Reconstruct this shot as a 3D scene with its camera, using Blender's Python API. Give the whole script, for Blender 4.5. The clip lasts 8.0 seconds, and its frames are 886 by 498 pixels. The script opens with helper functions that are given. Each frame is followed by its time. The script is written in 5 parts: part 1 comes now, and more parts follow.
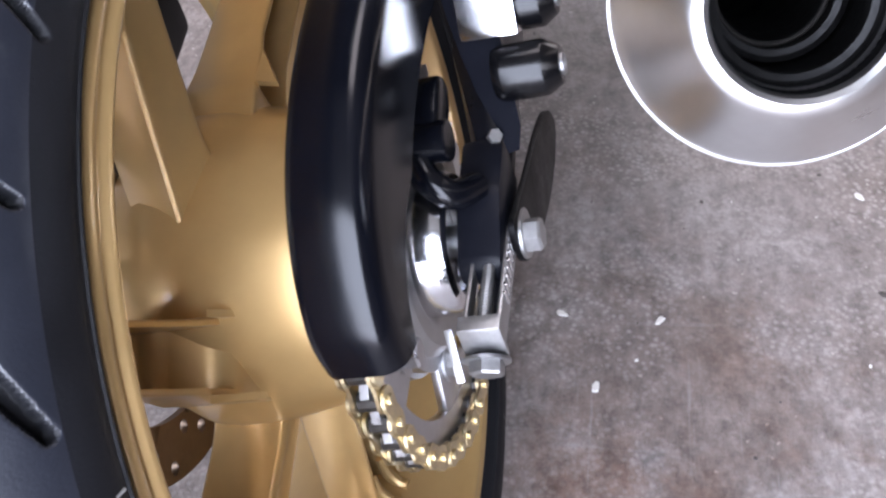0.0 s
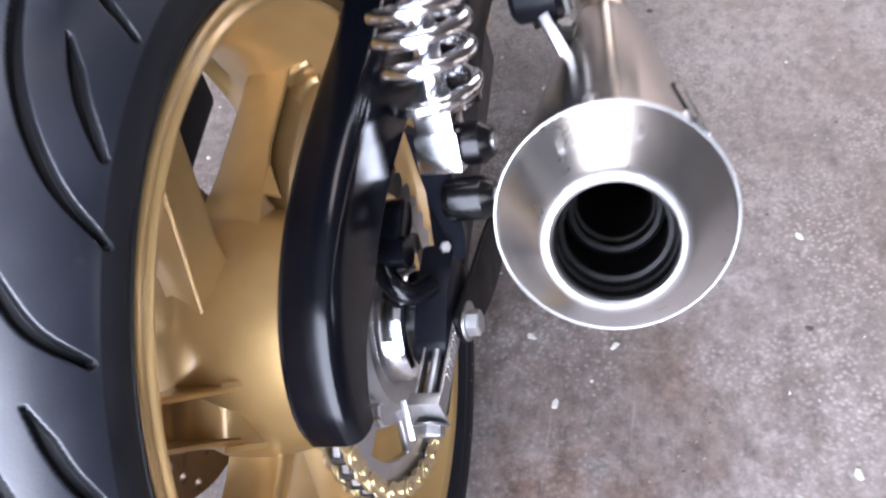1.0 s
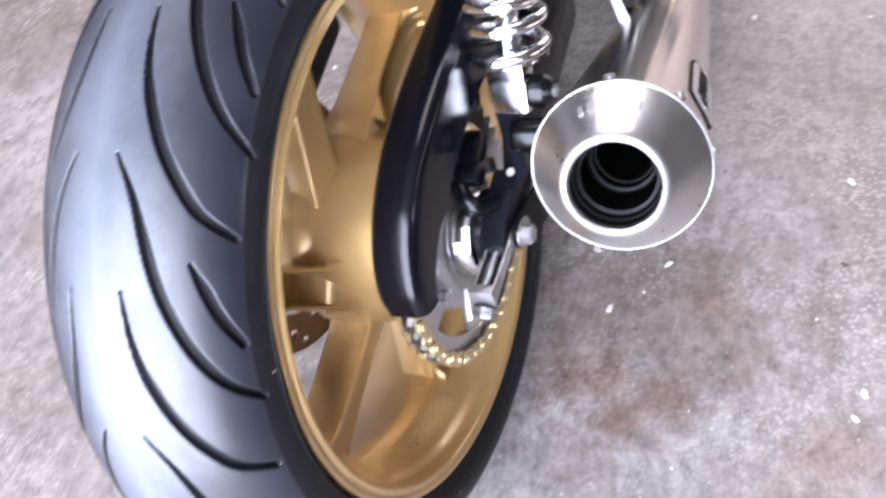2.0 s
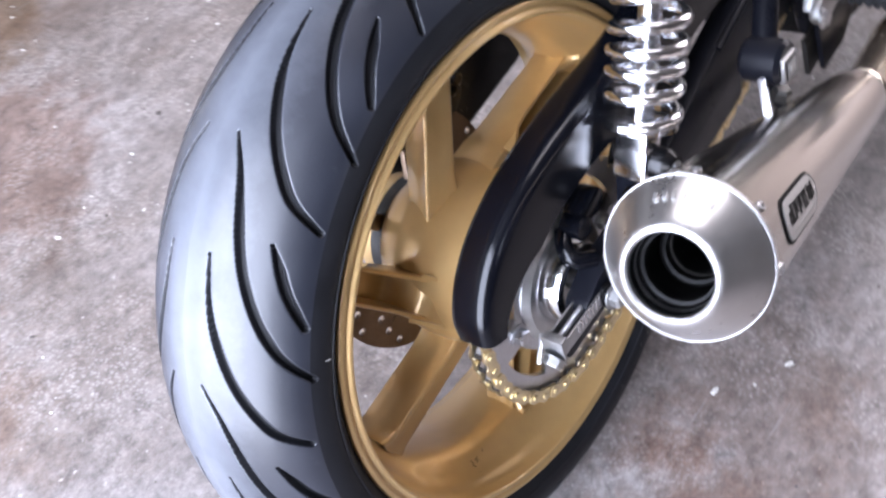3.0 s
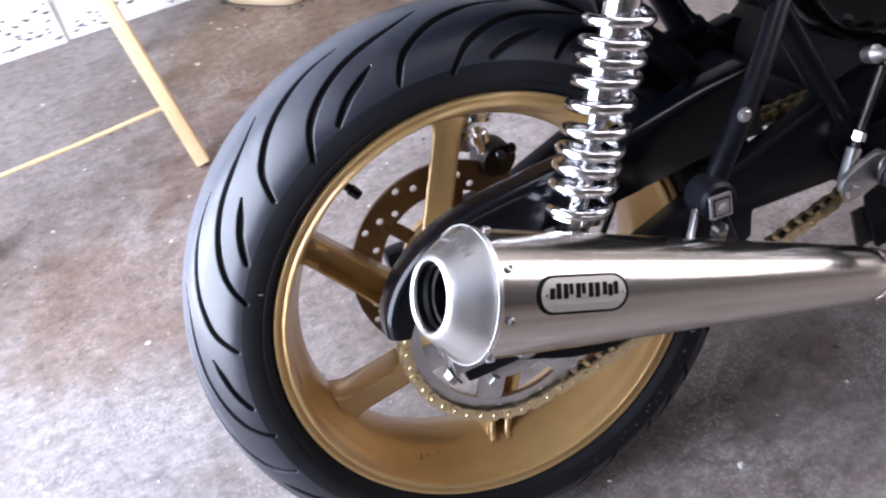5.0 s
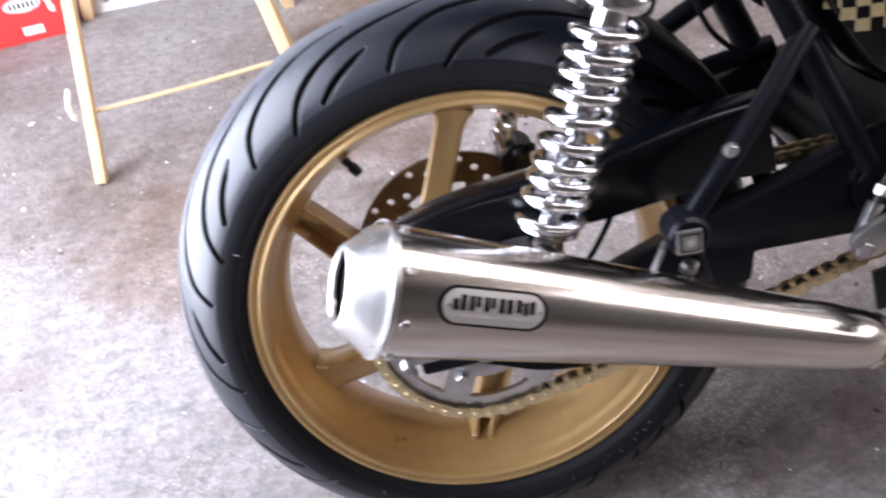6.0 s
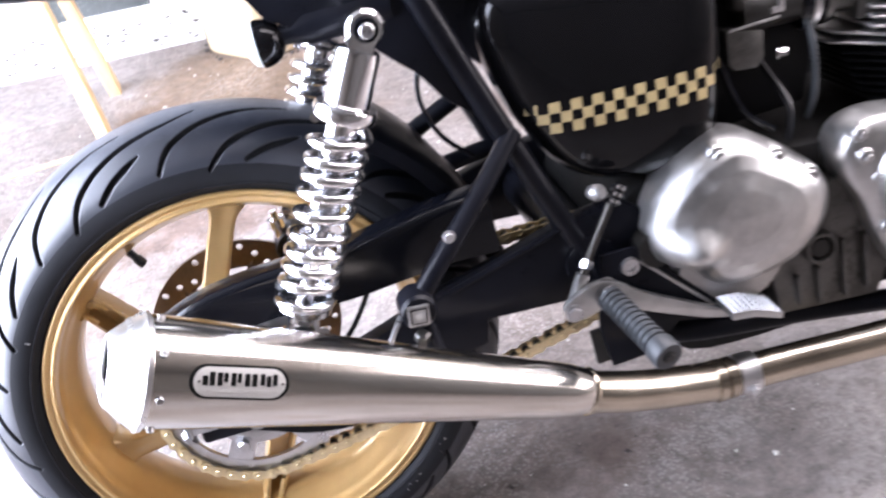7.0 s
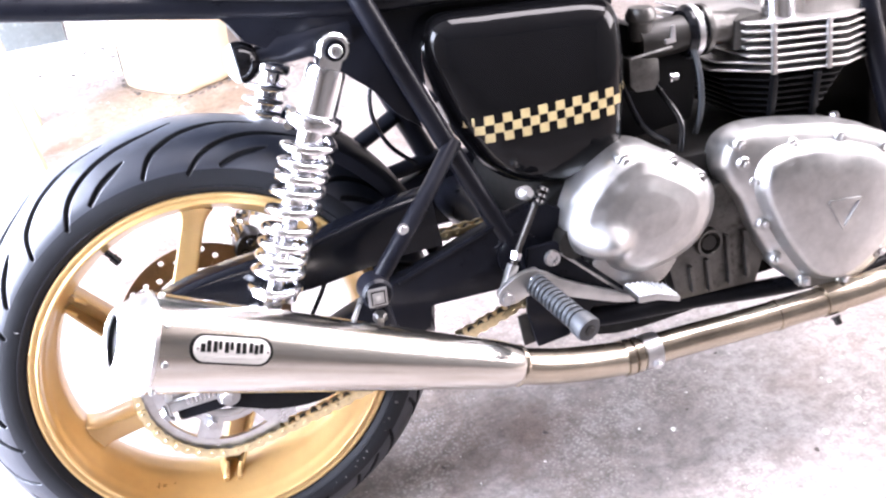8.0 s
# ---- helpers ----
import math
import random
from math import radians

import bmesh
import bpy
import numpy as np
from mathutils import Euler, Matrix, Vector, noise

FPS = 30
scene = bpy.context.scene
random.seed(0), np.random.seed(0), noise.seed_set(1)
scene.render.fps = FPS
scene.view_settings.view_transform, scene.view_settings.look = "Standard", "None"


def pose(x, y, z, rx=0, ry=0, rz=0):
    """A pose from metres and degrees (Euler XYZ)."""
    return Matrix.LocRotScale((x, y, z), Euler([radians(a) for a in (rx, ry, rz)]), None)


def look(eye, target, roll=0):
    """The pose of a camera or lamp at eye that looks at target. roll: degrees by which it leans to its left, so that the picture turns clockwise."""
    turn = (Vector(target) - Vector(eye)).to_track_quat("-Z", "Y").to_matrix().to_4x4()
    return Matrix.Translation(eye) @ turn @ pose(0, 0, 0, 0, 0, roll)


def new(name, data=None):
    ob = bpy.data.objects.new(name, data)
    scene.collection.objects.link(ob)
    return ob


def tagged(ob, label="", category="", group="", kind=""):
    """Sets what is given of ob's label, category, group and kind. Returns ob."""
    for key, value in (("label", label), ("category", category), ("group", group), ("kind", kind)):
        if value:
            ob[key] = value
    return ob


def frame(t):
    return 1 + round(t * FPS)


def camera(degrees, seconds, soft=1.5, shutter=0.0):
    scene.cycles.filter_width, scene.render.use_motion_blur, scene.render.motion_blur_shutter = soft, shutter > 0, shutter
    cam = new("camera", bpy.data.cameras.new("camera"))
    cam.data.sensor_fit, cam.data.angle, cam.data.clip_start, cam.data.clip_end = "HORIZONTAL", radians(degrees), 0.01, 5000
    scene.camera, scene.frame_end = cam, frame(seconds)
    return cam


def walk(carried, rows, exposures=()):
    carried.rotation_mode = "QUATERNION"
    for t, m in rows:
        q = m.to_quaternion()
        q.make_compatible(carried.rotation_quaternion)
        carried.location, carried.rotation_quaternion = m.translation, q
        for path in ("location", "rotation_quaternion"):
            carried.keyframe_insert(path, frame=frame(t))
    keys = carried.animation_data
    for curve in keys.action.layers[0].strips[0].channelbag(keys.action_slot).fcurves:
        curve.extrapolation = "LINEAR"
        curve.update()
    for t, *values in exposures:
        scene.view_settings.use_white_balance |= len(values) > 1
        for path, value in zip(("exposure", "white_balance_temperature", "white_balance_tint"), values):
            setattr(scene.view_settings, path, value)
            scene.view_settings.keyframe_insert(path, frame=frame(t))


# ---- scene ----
cam = camera(46.16, 8.0, soft=2.3, shutter=0.5)
# seconds, place, turn about x, y, z
PATH = [
    (0.0, -0.3755, -0.2049, 0.7055, 45.21, 5.39, -82.21),
    (0.5, -0.3731, -0.2349, 0.7385, 45.82, 6.33, -79.98),
    (1.0, -0.4085, -0.2684, 0.87, 42.29, 5.76, -80.22),
    (1.5, -0.4569, -0.3084, 0.966, 42.31, 6.46, -77.92),
    (2.0, -0.499, -0.3435, 1.006, 37.7, 7.52, -72.15),
    (2.2, -0.4881, -0.3625, 1.0147, 36.73, 7.93, -68.15),
    (3.3, -0.436, -0.529, 1.0525, 43.2, 6.9, -44.6),
    (3.5, -0.3941, -0.6291, 1.0725, 44.59, 7.66, -37.63),
    (4.0, -0.3481, -0.7103, 1.0633, 47.05, 8.65, -32.87),
    (4.5, -0.2793, -0.7771, 1.0522, 48.94, 9.39, -27.62),
    (4.7, -0.2602, -0.8092, 1.0664, 49.45, 9.77, -25.67),
    (5.8, -0.0674, -0.8955, 1.0542, 52.11, 9.5, -8.78),
    (6.0, -0.0118, -0.8854, 1.0423, 51.18, 9.73, -7.16),
    (6.5, 0.0507, -0.8746, 1.0629, 49.42, 7.27, -10.53),
    (7.0, 0.0986, -1.0123, 1.1284, 53.56, 7.33, -14.21),
    (7.5, 0.048, -1.1091, 1.1767, 54.53, 5.45, -17.28),
    (8.0, -0.0226, -1.16, 1.1829, 55.67, 4.06, -20.0),
]
BIKE_LEAN, AXLE_Z = 11.44, 0.3068
EXPOSURES = [(t, stops, 6350 - (150 if 3 < t < 5 else -150 if 5 < t < 6.2 else 0), 24) for t, stops in ((0.0, 0.20), (0.5, 0.28), (1.0, 0.36), (1.5, 0.47), (2.0, 0.62), (3.5, 0.32), (4.5, 0.14), (5.8, 0.42), (6.0, 0.35), (6.5, 0.10), (7.0, 1.27), (7.5, 1.90), (8.0, 2.18))]
walk(cam, [(t, pose(x, y, z, rx, ry, rz)) for t, x, y, z, rx, ry, rz in PATH], EXPOSURES)

# ---- light: daylight through the wide open door behind the motorcycle ----
world = bpy.data.worlds.new("sky")
scene.world = world
world.use_nodes = True
sky = world.node_tree.nodes.new("ShaderNodeTexSky")
sky.sky_type, sky.sun_disc = "NISHITA", False
sky.sun_elevation, sky.sun_rotation = radians(40), radians(200)
background = world.node_tree.nodes["Background"]
background.inputs["Strength"].default_value = 0.12
world.node_tree.links.new(sky.outputs[0], background.inputs["Color"])

sun = new("sun", bpy.data.lights.new("sun", "SUN"))
sun.data.energy, sun.data.angle, sun.data.color = 4.0, radians(3), (1.0, 0.95, 0.88)
sun.matrix_world = look((-5, 0.5, 6.5), (-3.0, 0, 0))


def area(name, eye, target, wide, high, watts, colour):
    lamp = new(name, bpy.data.lights.new(name, "AREA"))
    lamp.data.shape, lamp.data.size, lamp.data.size_y = "RECTANGLE", wide, high
    lamp.data.energy, lamp.data.color = watts, colour
    lamp.matrix_world = look(eye, target)
    return lamp


area("door_daylight", (-1.43, 0.20, 1.15), (0.0, 0.20, 1.06), 1.95, 2.25, 170, (0.775, 0.895, 1.0))
# added fill lamp from ahead on the right; no window is known there
area("front_fill", (3.6, -0.80, 1.65), (0.0, -0.80, 1.55), 1.6, 1.7, 42, (1.0, 0.96, 0.90))
area("rooflight_daylight", (1.9, 0.28, 2.62), (1.9, 0.28, 0.0), 3.0, 1.4, 74, (1.0, 0.975, 0.93))


# ---- materials ----
def material(name):
    m = bpy.data.materials.new(name)
    m.use_nodes = True
    return m, m.node_tree.nodes, m.node_tree.links, m.node_tree.nodes["Principled BSDF"]


def noise_at(nodes, links, scale, detail=4, stretch=(1, 1, 1), rough=0.6):
    co = nodes.new("ShaderNodeTexCoord")
    mp = nodes.new("ShaderNodeMapping")
    mp.inputs["Scale"].default_value = stretch
    tex = nodes.new("ShaderNodeTexNoise")
    tex.inputs["Scale"].default_value, tex.inputs["Detail"].default_value = scale, detail
    tex.inputs["Roughness"].default_value = rough
    links.new(co.outputs["Object"], mp.inputs[0])
    links.new(mp.outputs[0], tex.inputs["Vector"])
    return tex


def ramp(nodes, links, source, stops):
    r = nodes.new("ShaderNodeValToRGB")
    while len(r.color_ramp.elements) < len(stops):
        r.color_ramp.elements.new(0.5)
    for e, (p, c) in zip(r.color_ramp.elements, stops):
        e.position, e.color = p, (*c, 1) if len(c) == 3 else c
    links.new(source, r.inputs[0])
    return r


def grey(v):
    return (v, v, v)


def surface(name, colour, rough=0.5, metal=0.0, vary=0.15, scale=25, fine=300, bump=0.05, rvary=0.12, coat=0.0, stretch=(1, 1, 1), spots=None, gloss=0.5, sheen=0.0):
    """A worn real surface: colour drifting at a large and a small scale, roughness that varies, fine relief."""
    m, nodes, links, bsdf = material(name)
    big, small = noise_at(nodes, links, scale, 3), noise_at(nodes, links, fine, 3, stretch)
    mixed = nodes.new("ShaderNodeMath")
    mixed.operation = "MULTIPLY_ADD"
    links.new(small.outputs[0], mixed.inputs[0])
    mixed.inputs[1].default_value = 0.5
    links.new(big.outputs[0], mixed.inputs[2])
    lo, hi = [max(0, c * (1 - vary)) for c in colour], [min(1, c * (1 + vary)) for c in colour]
    stops = [(0.5, lo), (1.0, hi)]
    col = ramp(nodes, links, mixed.outputs[0], stops)
    colour_out = col.outputs[0]
    if spots:
        dust = noise_at(nodes, links, spots[1], 5, (1, 1, 1), 0.7)
        mask = ramp(nodes, links, dust.outputs[0], [(spots[2], grey(0)), (spots[2] + 0.12, grey(spots[3]))])
        mix = nodes.new("ShaderNodeMix")
        mix.data_type = "RGBA"
        links.new(mask.outputs[0], mix.inputs[0])
        links.new(colour_out, mix.inputs[6])
        mix.inputs[7].default_value = (*spots[0], 1)
        colour_out = mix.outputs[2]
    links.new(colour_out, bsdf.inputs["Base Color"])
    rr = ramp(nodes, links, mixed.outputs[0], [(0.45, grey(max(0.03, rough - rvary))), (1.0, grey(min(1, rough + rvary)))])
    links.new(rr.outputs[0], bsdf.inputs["Roughness"])
    bsdf.inputs["Metallic"].default_value = metal
    bsdf.inputs["Specular IOR Level"].default_value = gloss
    bsdf.inputs["Coat Weight"].default_value = coat
    bsdf.inputs["Sheen Weight"].default_value, bsdf.inputs["Sheen Roughness"].default_value = sheen, 0.35
    bsdf.inputs["Coat Roughness"].default_value = 0.08
    if bump:
        b = nodes.new("ShaderNodeBump")
        b.inputs["Strength"].default_value, b.inputs["Distance"].default_value = bump, 0.002
        links.new(small.outputs[0], b.inputs["Height"])
        links.new(b.outputs[0], bsdf.inputs["Normal"])
    return m


GOLD = surface("gold_paint", (0.54, 0.352, 0.144), 0.33, 0.52, 0.09, 12, 60, 0.0, 0.06, coat=0.55)
RUBBER = surface("tyre_rubber", (0.0105, 0.0125, 0.019), 0.39, 0.0, 0.3, 14, 700, 0.08, 0.09, spots=((0.075, 0.078, 0.085), 34, 0.62, 0.30), gloss=0.68, sheen=0.0)


def crown_sheen(m):
    """Daylight sheen coloured into the dusty, scrubbed mid tread, fading unevenly towards the shoulders."""
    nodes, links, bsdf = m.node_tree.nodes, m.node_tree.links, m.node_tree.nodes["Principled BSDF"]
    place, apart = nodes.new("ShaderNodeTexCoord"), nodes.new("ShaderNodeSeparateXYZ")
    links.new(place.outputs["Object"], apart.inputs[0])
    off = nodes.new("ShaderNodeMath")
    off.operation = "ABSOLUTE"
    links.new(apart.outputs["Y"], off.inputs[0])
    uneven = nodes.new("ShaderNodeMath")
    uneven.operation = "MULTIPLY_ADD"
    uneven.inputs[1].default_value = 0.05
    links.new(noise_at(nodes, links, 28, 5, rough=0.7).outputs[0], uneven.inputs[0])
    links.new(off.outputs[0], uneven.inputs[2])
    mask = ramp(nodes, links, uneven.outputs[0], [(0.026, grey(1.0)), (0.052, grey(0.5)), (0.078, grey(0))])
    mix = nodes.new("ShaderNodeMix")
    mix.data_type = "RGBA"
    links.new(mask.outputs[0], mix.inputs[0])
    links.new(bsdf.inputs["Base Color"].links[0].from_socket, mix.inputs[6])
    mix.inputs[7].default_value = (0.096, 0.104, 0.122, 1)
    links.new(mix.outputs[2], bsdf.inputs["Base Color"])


crown_sheen(RUBBER)
SIDEWALL = surface("sidewall_rubber_groove_shade", (0.0062, 0.0066, 0.0085), 0.55, 0.0, 0.25, 40, 600, 0.1, 0.08, gloss=0.24)
GLOSS = surface("black_gloss_paint", (0.0036, 0.0036, 0.0042), 0.085, 0.0, 0.2, 10, 500, 0.006, 0.03, gloss=0.20)
SATIN = surface("black_satin_paint", (0.0055, 0.0060, 0.0090), 0.32, 0.0, 0.25, 25, 600, 0.03, 0.08, spots=((0.008, 0.0078, 0.0080), 60, 0.66, 0.25), gloss=0.14)
PLASTIC = surface("black_plastic", (0.0020, 0.0024, 0.0042), 0.20, 0.0, 0.2, 20, 1200, 0.008, 0.03, gloss=0.34)
DARK = surface("dark_metal", (0.012, 0.011, 0.010), 0.5, 0.3, 0.4, 30, 300, 0.1, 0.12, spots=((0.07, 0.05, 0.03), 50, 0.58, 0.5))
CHROME = surface("chrome", (0.78, 0.78, 0.80), 0.155, 1.0, 0.06, 20, 300, 0.01, 0.04)
STEEL = surface("zinc_steel", (0.56, 0.56, 0.57), 0.34, 1.0, 0.15, 40, 400, 0.05, 0.12)
BRUSHED = surface("brushed_stainless", (0.60, 0.565, 0.52), 0.165, 1.0, 0.06, 6, 60, 0.004, 0.03, stretch=(40, 1, 1))
SOOT = surface("soot", (0.0016, 0.0015, 0.0015), 0.45, 0.0, 0.4, 60, 300, 0.15, 0.1, gloss=0.2)
NUT = surface("dull_zinc", (0.42, 0.42, 0.42), 0.42, 1.0, 0.2, 60, 400, 0.05, 0.1)
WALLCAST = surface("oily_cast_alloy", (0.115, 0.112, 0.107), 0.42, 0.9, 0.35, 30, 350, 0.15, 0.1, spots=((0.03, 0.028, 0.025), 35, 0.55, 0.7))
POLISHED = surface("spun_stainless", (0.76, 0.755, 0.75), 0.30, 1.0, 0.05, 20, 200, 0.02, 0.04)
PIPE = surface("heated_stainless", (0.48, 0.42, 0.34), 0.22, 1.0, 0.18, 9, 100, 0.02, 0.07)
ALLOY = surface("polished_alloy", (0.46, 0.46, 0.455), 0.38, 1.0, 0.20, 16, 70, 0.008, 0.10)
CAST = surface("cast_alloy", (0.42, 0.41, 0.40), 0.45, 1.0, 0.2, 30, 350, 0.15, 0.1)
# near-black tone for the crankcase and sump, far darker than the covers
DARKCAST = surface("near_black_casting", (0.008, 0.0076, 0.0074), 0.6, 0.0, 0.4, 30, 350, 0.2, 0.1, spots=((0.012, 0.012, 0.012), 40, 0.5, 0.8), gloss=0.12)
BLACKFIN = surface("black_enamel", (0.0030, 0.0030, 0.0036), 0.46, 0.0, 0.3, 30, 400, 0.08, 0.1, gloss=0.10)
CHAIN = surface("gold_chain_plate", (0.72, 0.60, 0.37), 0.34, 1.0, 0.2, 60, 500, 0.04, 0.12)
ROLLER = surface("dark_oiled_steel", (0.07, 0.065, 0.06), 0.35, 0.8, 0.3, 60, 500, 0.04, 0.1)
DISC = surface("brake_disc_steel", (0.17, 0.12, 0.085), 0.42, 0.8, 0.25, 35, 300, 0.05, 0.1)
CAPBLACK = surface("black_anodised_alloy", (0.002, 0.002, 0.0025), 0.22, 0.0, 0.2, 30, 900, 0.01, 0.04, gloss=0.35)
VINYL = surface("black_seat_vinyl", (0.005, 0.005, 0.006), 0.42, 0.0, 0.2, 15, 250, 0.25, 0.08, gloss=0.3)
PEGRUB = surface("ribbed_grey_rubber", (0.022, 0.026, 0.031), 0.5, 0.0, 0.2, 25, 500, 0.08, 0.08)
BADGE = surface("satin_silver_plate", (0.57, 0.56, 0.54), 0.48, 0.55, 0.06, 60, 400, 0.02, 0.05)
PALE = surface("pale_sticker", (0.62, 0.62, 0.60), 0.5, 0.0, 0.08, 80, 500, 0.02, 0.05)
WORNWHITE = surface("worn_white_print", (0.30, 0.30, 0.29), 0.7, 0.0, 0.3, 80, 300, 0.1, 0.1)
BLACKINK = surface("black_ink", (0.006, 0.006, 0.006), 0.6, 0.0, 0.1, 40, 400, 0.0, 0.05, gloss=0.1)
CHECK = surface("gold_tape", (0.44, 0.345, 0.175), 0.4, 0.0, 0.12, 60, 600, 0.03, 0.08)
WOOD = surface("pale_pine", (0.62, 0.44, 0.24), 0.55, 0.0, 0.2, 5, 40, 0.08, 0.1, stretch=(6, 6, 0.5))
ROPE = surface("white_string", (0.75, 0.72, 0.66), 0.8, 0.0, 0.12, 60, 500, 0.2, 0.05)
REDCARD = surface("red_printed_card", (0.55, 0.025, 0.02), 0.4, 0.0, 0.12, 15, 300, 0.03, 0.08)
PRINT = surface("grey_print", (0.45, 0.44, 0.42), 0.5, 0.0, 0.15, 60, 300, 0.0, 0.05)
BEIGE = surface("beige_paper", (0.52, 0.41, 0.27), 0.45, 0.0, 0.10, 7, 200, 0.04, 0.08, spots=((0.30, 0.21, 0.12), 18, 0.66, 0.4))
FILM = surface("clear_film", (0.55, 0.56, 0.58), 0.2, 0.4, 0.15, 30, 200, 0.2, 0.1)
SKYCARD = surface("pale_blue_card", (0.42, 0.62, 0.74), 0.5, 0.0, 0.1, 20, 200, 0.03, 0.05)
PANEL = surface("white_panel_paint", (0.74, 0.73, 0.71), 0.5, 0.0, 0.07, 5, 150, 0.05, 0.08, spots=((0.34, 0.32, 0.30), 14, 0.64, 0.55))
SLATE = surface("dark_grey_pane", (0.10, 0.11, 0.11), 0.25, 0.0, 0.2, 6, 100, 0.02, 0.08)
FLECK = surface("white_fleck", (0.66, 0.64, 0.60), 0.7, 0.0, 0.1, 60, 300, 0.1, 0.05)
MARK = surface("dark_fleck", (0.07, 0.06, 0.055), 0.8, 0.0, 0.2, 60, 300, 0.1, 0.05)
WALLPAINT = surface("grubby_wall_paint", (0.215, 0.20, 0.183), 0.8, 0.0, 0.14, 2, 40, 0.2, 0.05, spots=((0.22, 0.195, 0.17), 3, 0.6, 0.5))
# unseen wall, its dark tone added to keep reflections in black parts dark
DARKWALL = surface("dark_unseen_wall", (0.13, 0.118, 0.106), 0.8, 0.0, 0.2, 2, 40, 0.2, 0.05)
CEILPAINT = surface("ceiling_boards", (0.14, 0.13, 0.12), 0.85, 0.0, 0.12, 2, 40, 0.1, 0.05)


def concrete():
    """Worn brown-grey garage floor: broad stains, mottling at hand size, grit and pale specks."""
    m, nodes, links, bsdf = material("stained_concrete")
    broad, hand, grit = noise_at(nodes, links, 1.7, 5), noise_at(nodes, links, 11, 6, rough=0.7), noise_at(nodes, links, 95, 6, rough=0.8)
    thumb = noise_at(nodes, links, 36, 6, (1, 1.3, 1), 0.72)
    blot = ramp(nodes, links, thumb.outputs[0], [(0.33, grey(0.60)), (0.5, grey(0.96)), (0.67, grey(1.26))])
    base = ramp(nodes, links, broad.outputs[0], [(0.34, (0.126, 0.098, 0.083)), (0.46, (0.190, 0.163, 0.149)), (0.54, (0.225, 0.200, 0.190)), (0.68, (0.288, 0.266, 0.260))])
    mott = ramp(nodes, links, hand.outputs[0], [(0.3, grey(0.78)), (0.5, grey(0.98)), (0.72, grey(1.14))])
    fine = ramp(nodes, links, grit.outputs[0], [(0.30, grey(0.68)), (0.5, grey(1.0)), (0.70, grey(1.28))])
    out = base.outputs[0]
    for other in (mott, blot, fine):
        mix = nodes.new("ShaderNodeMix")
        mix.data_type, mix.blend_type = "RGBA", "MULTIPLY"
        mix.inputs[0].default_value = 1.0
        links.new(out, mix.inputs[6])
        links.new(other.outputs[0], mix.inputs[7])
        out = mix.outputs[2]
    rust = noise_at(nodes, links, 3.1, 4, (1, 1.6, 1))
    rmask = ramp(nodes, links, rust.outputs[0], [(0.54, grey(0)), (0.72, grey(0.38))])
    mix = nodes.new("ShaderNodeMix")
    mix.data_type = "RGBA"
    links.new(rmask.outputs[0], mix.inputs[0])
    links.new(out, mix.inputs[6])
    mix.inputs[7].default_value = (0.165, 0.115, 0.092, 1)
    speck = noise_at(nodes, links, 120, 2, rough=0.4)
    smask = ramp(nodes, links, speck.outputs[0], [(0.70, grey(0)), (0.76, grey(0.75))])
    mix2 = nodes.new("ShaderNodeMix")
    mix2.data_type = "RGBA"
    links.new(smask.outputs[0], mix2.inputs[0])
    links.new(mix.outputs[2], mix2.inputs[6])
    mix2.inputs[7].default_value = (0.50, 0.47, 0.44, 1)
    out = mix2.outputs[2]
    # broad rust-brown stains and darker grey-brown patches by the rear wheel, each with a ragged outline
    place = nodes.new("ShaderNodeTexCoord")
    for x, y, size, tone, most in ((0.17, -0.26, 0.16, (0.74, 0.67, 0.63), 1.0), (0.07, -0.21, 0.08, (0.88, 0.75, 0.69), 1.0), (0.03, -0.44, 0.07, (0.95, 0.84, 0.78), 1.0), (0.34, -0.05, 0.14, (0.90, 0.85, 0.83), 1.0), (0.195, -0.305, 0.030, (0.88, 0.74, 0.66), 1.0), (0.062, -0.217, 0.030, (0.90, 0.77, 0.69), 1.0), (0.45, -0.04, 0.10, (0.80, 0.76, 0.74), 1.0), (-0.45, 0.62, 0.22, (0.88, 0.76, 0.68), 1.0), (0.05, 1.35, 0.30, (0.86, 0.72, 0.56), 1.0), (-0.10, 0.95, 0.25, (0.80, 0.66, 0.60), 1.0), (0.82, -0.36, 0.34, (0.98, 0.97, 0.96), 1.0)):
        gap = nodes.new("ShaderNodeVectorMath")
        gap.operation = "DISTANCE"
        gap.inputs[1].default_value = (x, y, 0)
        links.new(place.outputs["Object"], gap.inputs[0])
        ragged = nodes.new("ShaderNodeMath")
        ragged.operation = "MULTIPLY_ADD"
        ragged.inputs[1].default_value = 0.42
        links.new(hand.outputs[0], ragged.inputs[0])
        links.new(gap.outputs["Value"], ragged.inputs[2])
        mask = ramp(nodes, links, ragged.outputs[0], [(size + 0.14, grey(most)), (size + 0.24, grey(0))])
        mix = nodes.new("ShaderNodeMix")
        mix.data_type, mix.blend_type = "RGBA", "MULTIPLY"
        links.new(mask.outputs[0], mix.inputs[0])
        links.new(out, mix.inputs[6])
        mix.inputs[7].default_value = (*tone, 1)
        out = mix.outputs[2]
    # worn patches where the pale aggregate shows through
    stones = nodes.new("ShaderNodeTexVoronoi")
    stones.inputs["Scale"].default_value = 170
    links.new(place.outputs["Object"], stones.inputs["Vector"])
    near = ramp(nodes, links, stones.outputs["Distance"], [(0.20, grey(1)), (0.52, grey(0))])
    worn = noise_at(nodes, links, 5.5, 5, rough=0.6)
    bare = ramp(nodes, links, worn.outputs[0], [(0.45, grey(0.06)), (0.64, grey(0.62))])
    both = nodes.new("ShaderNodeMath")
    both.operation = "MULTIPLY"
    links.new(near.outputs[0], both.inputs[0])
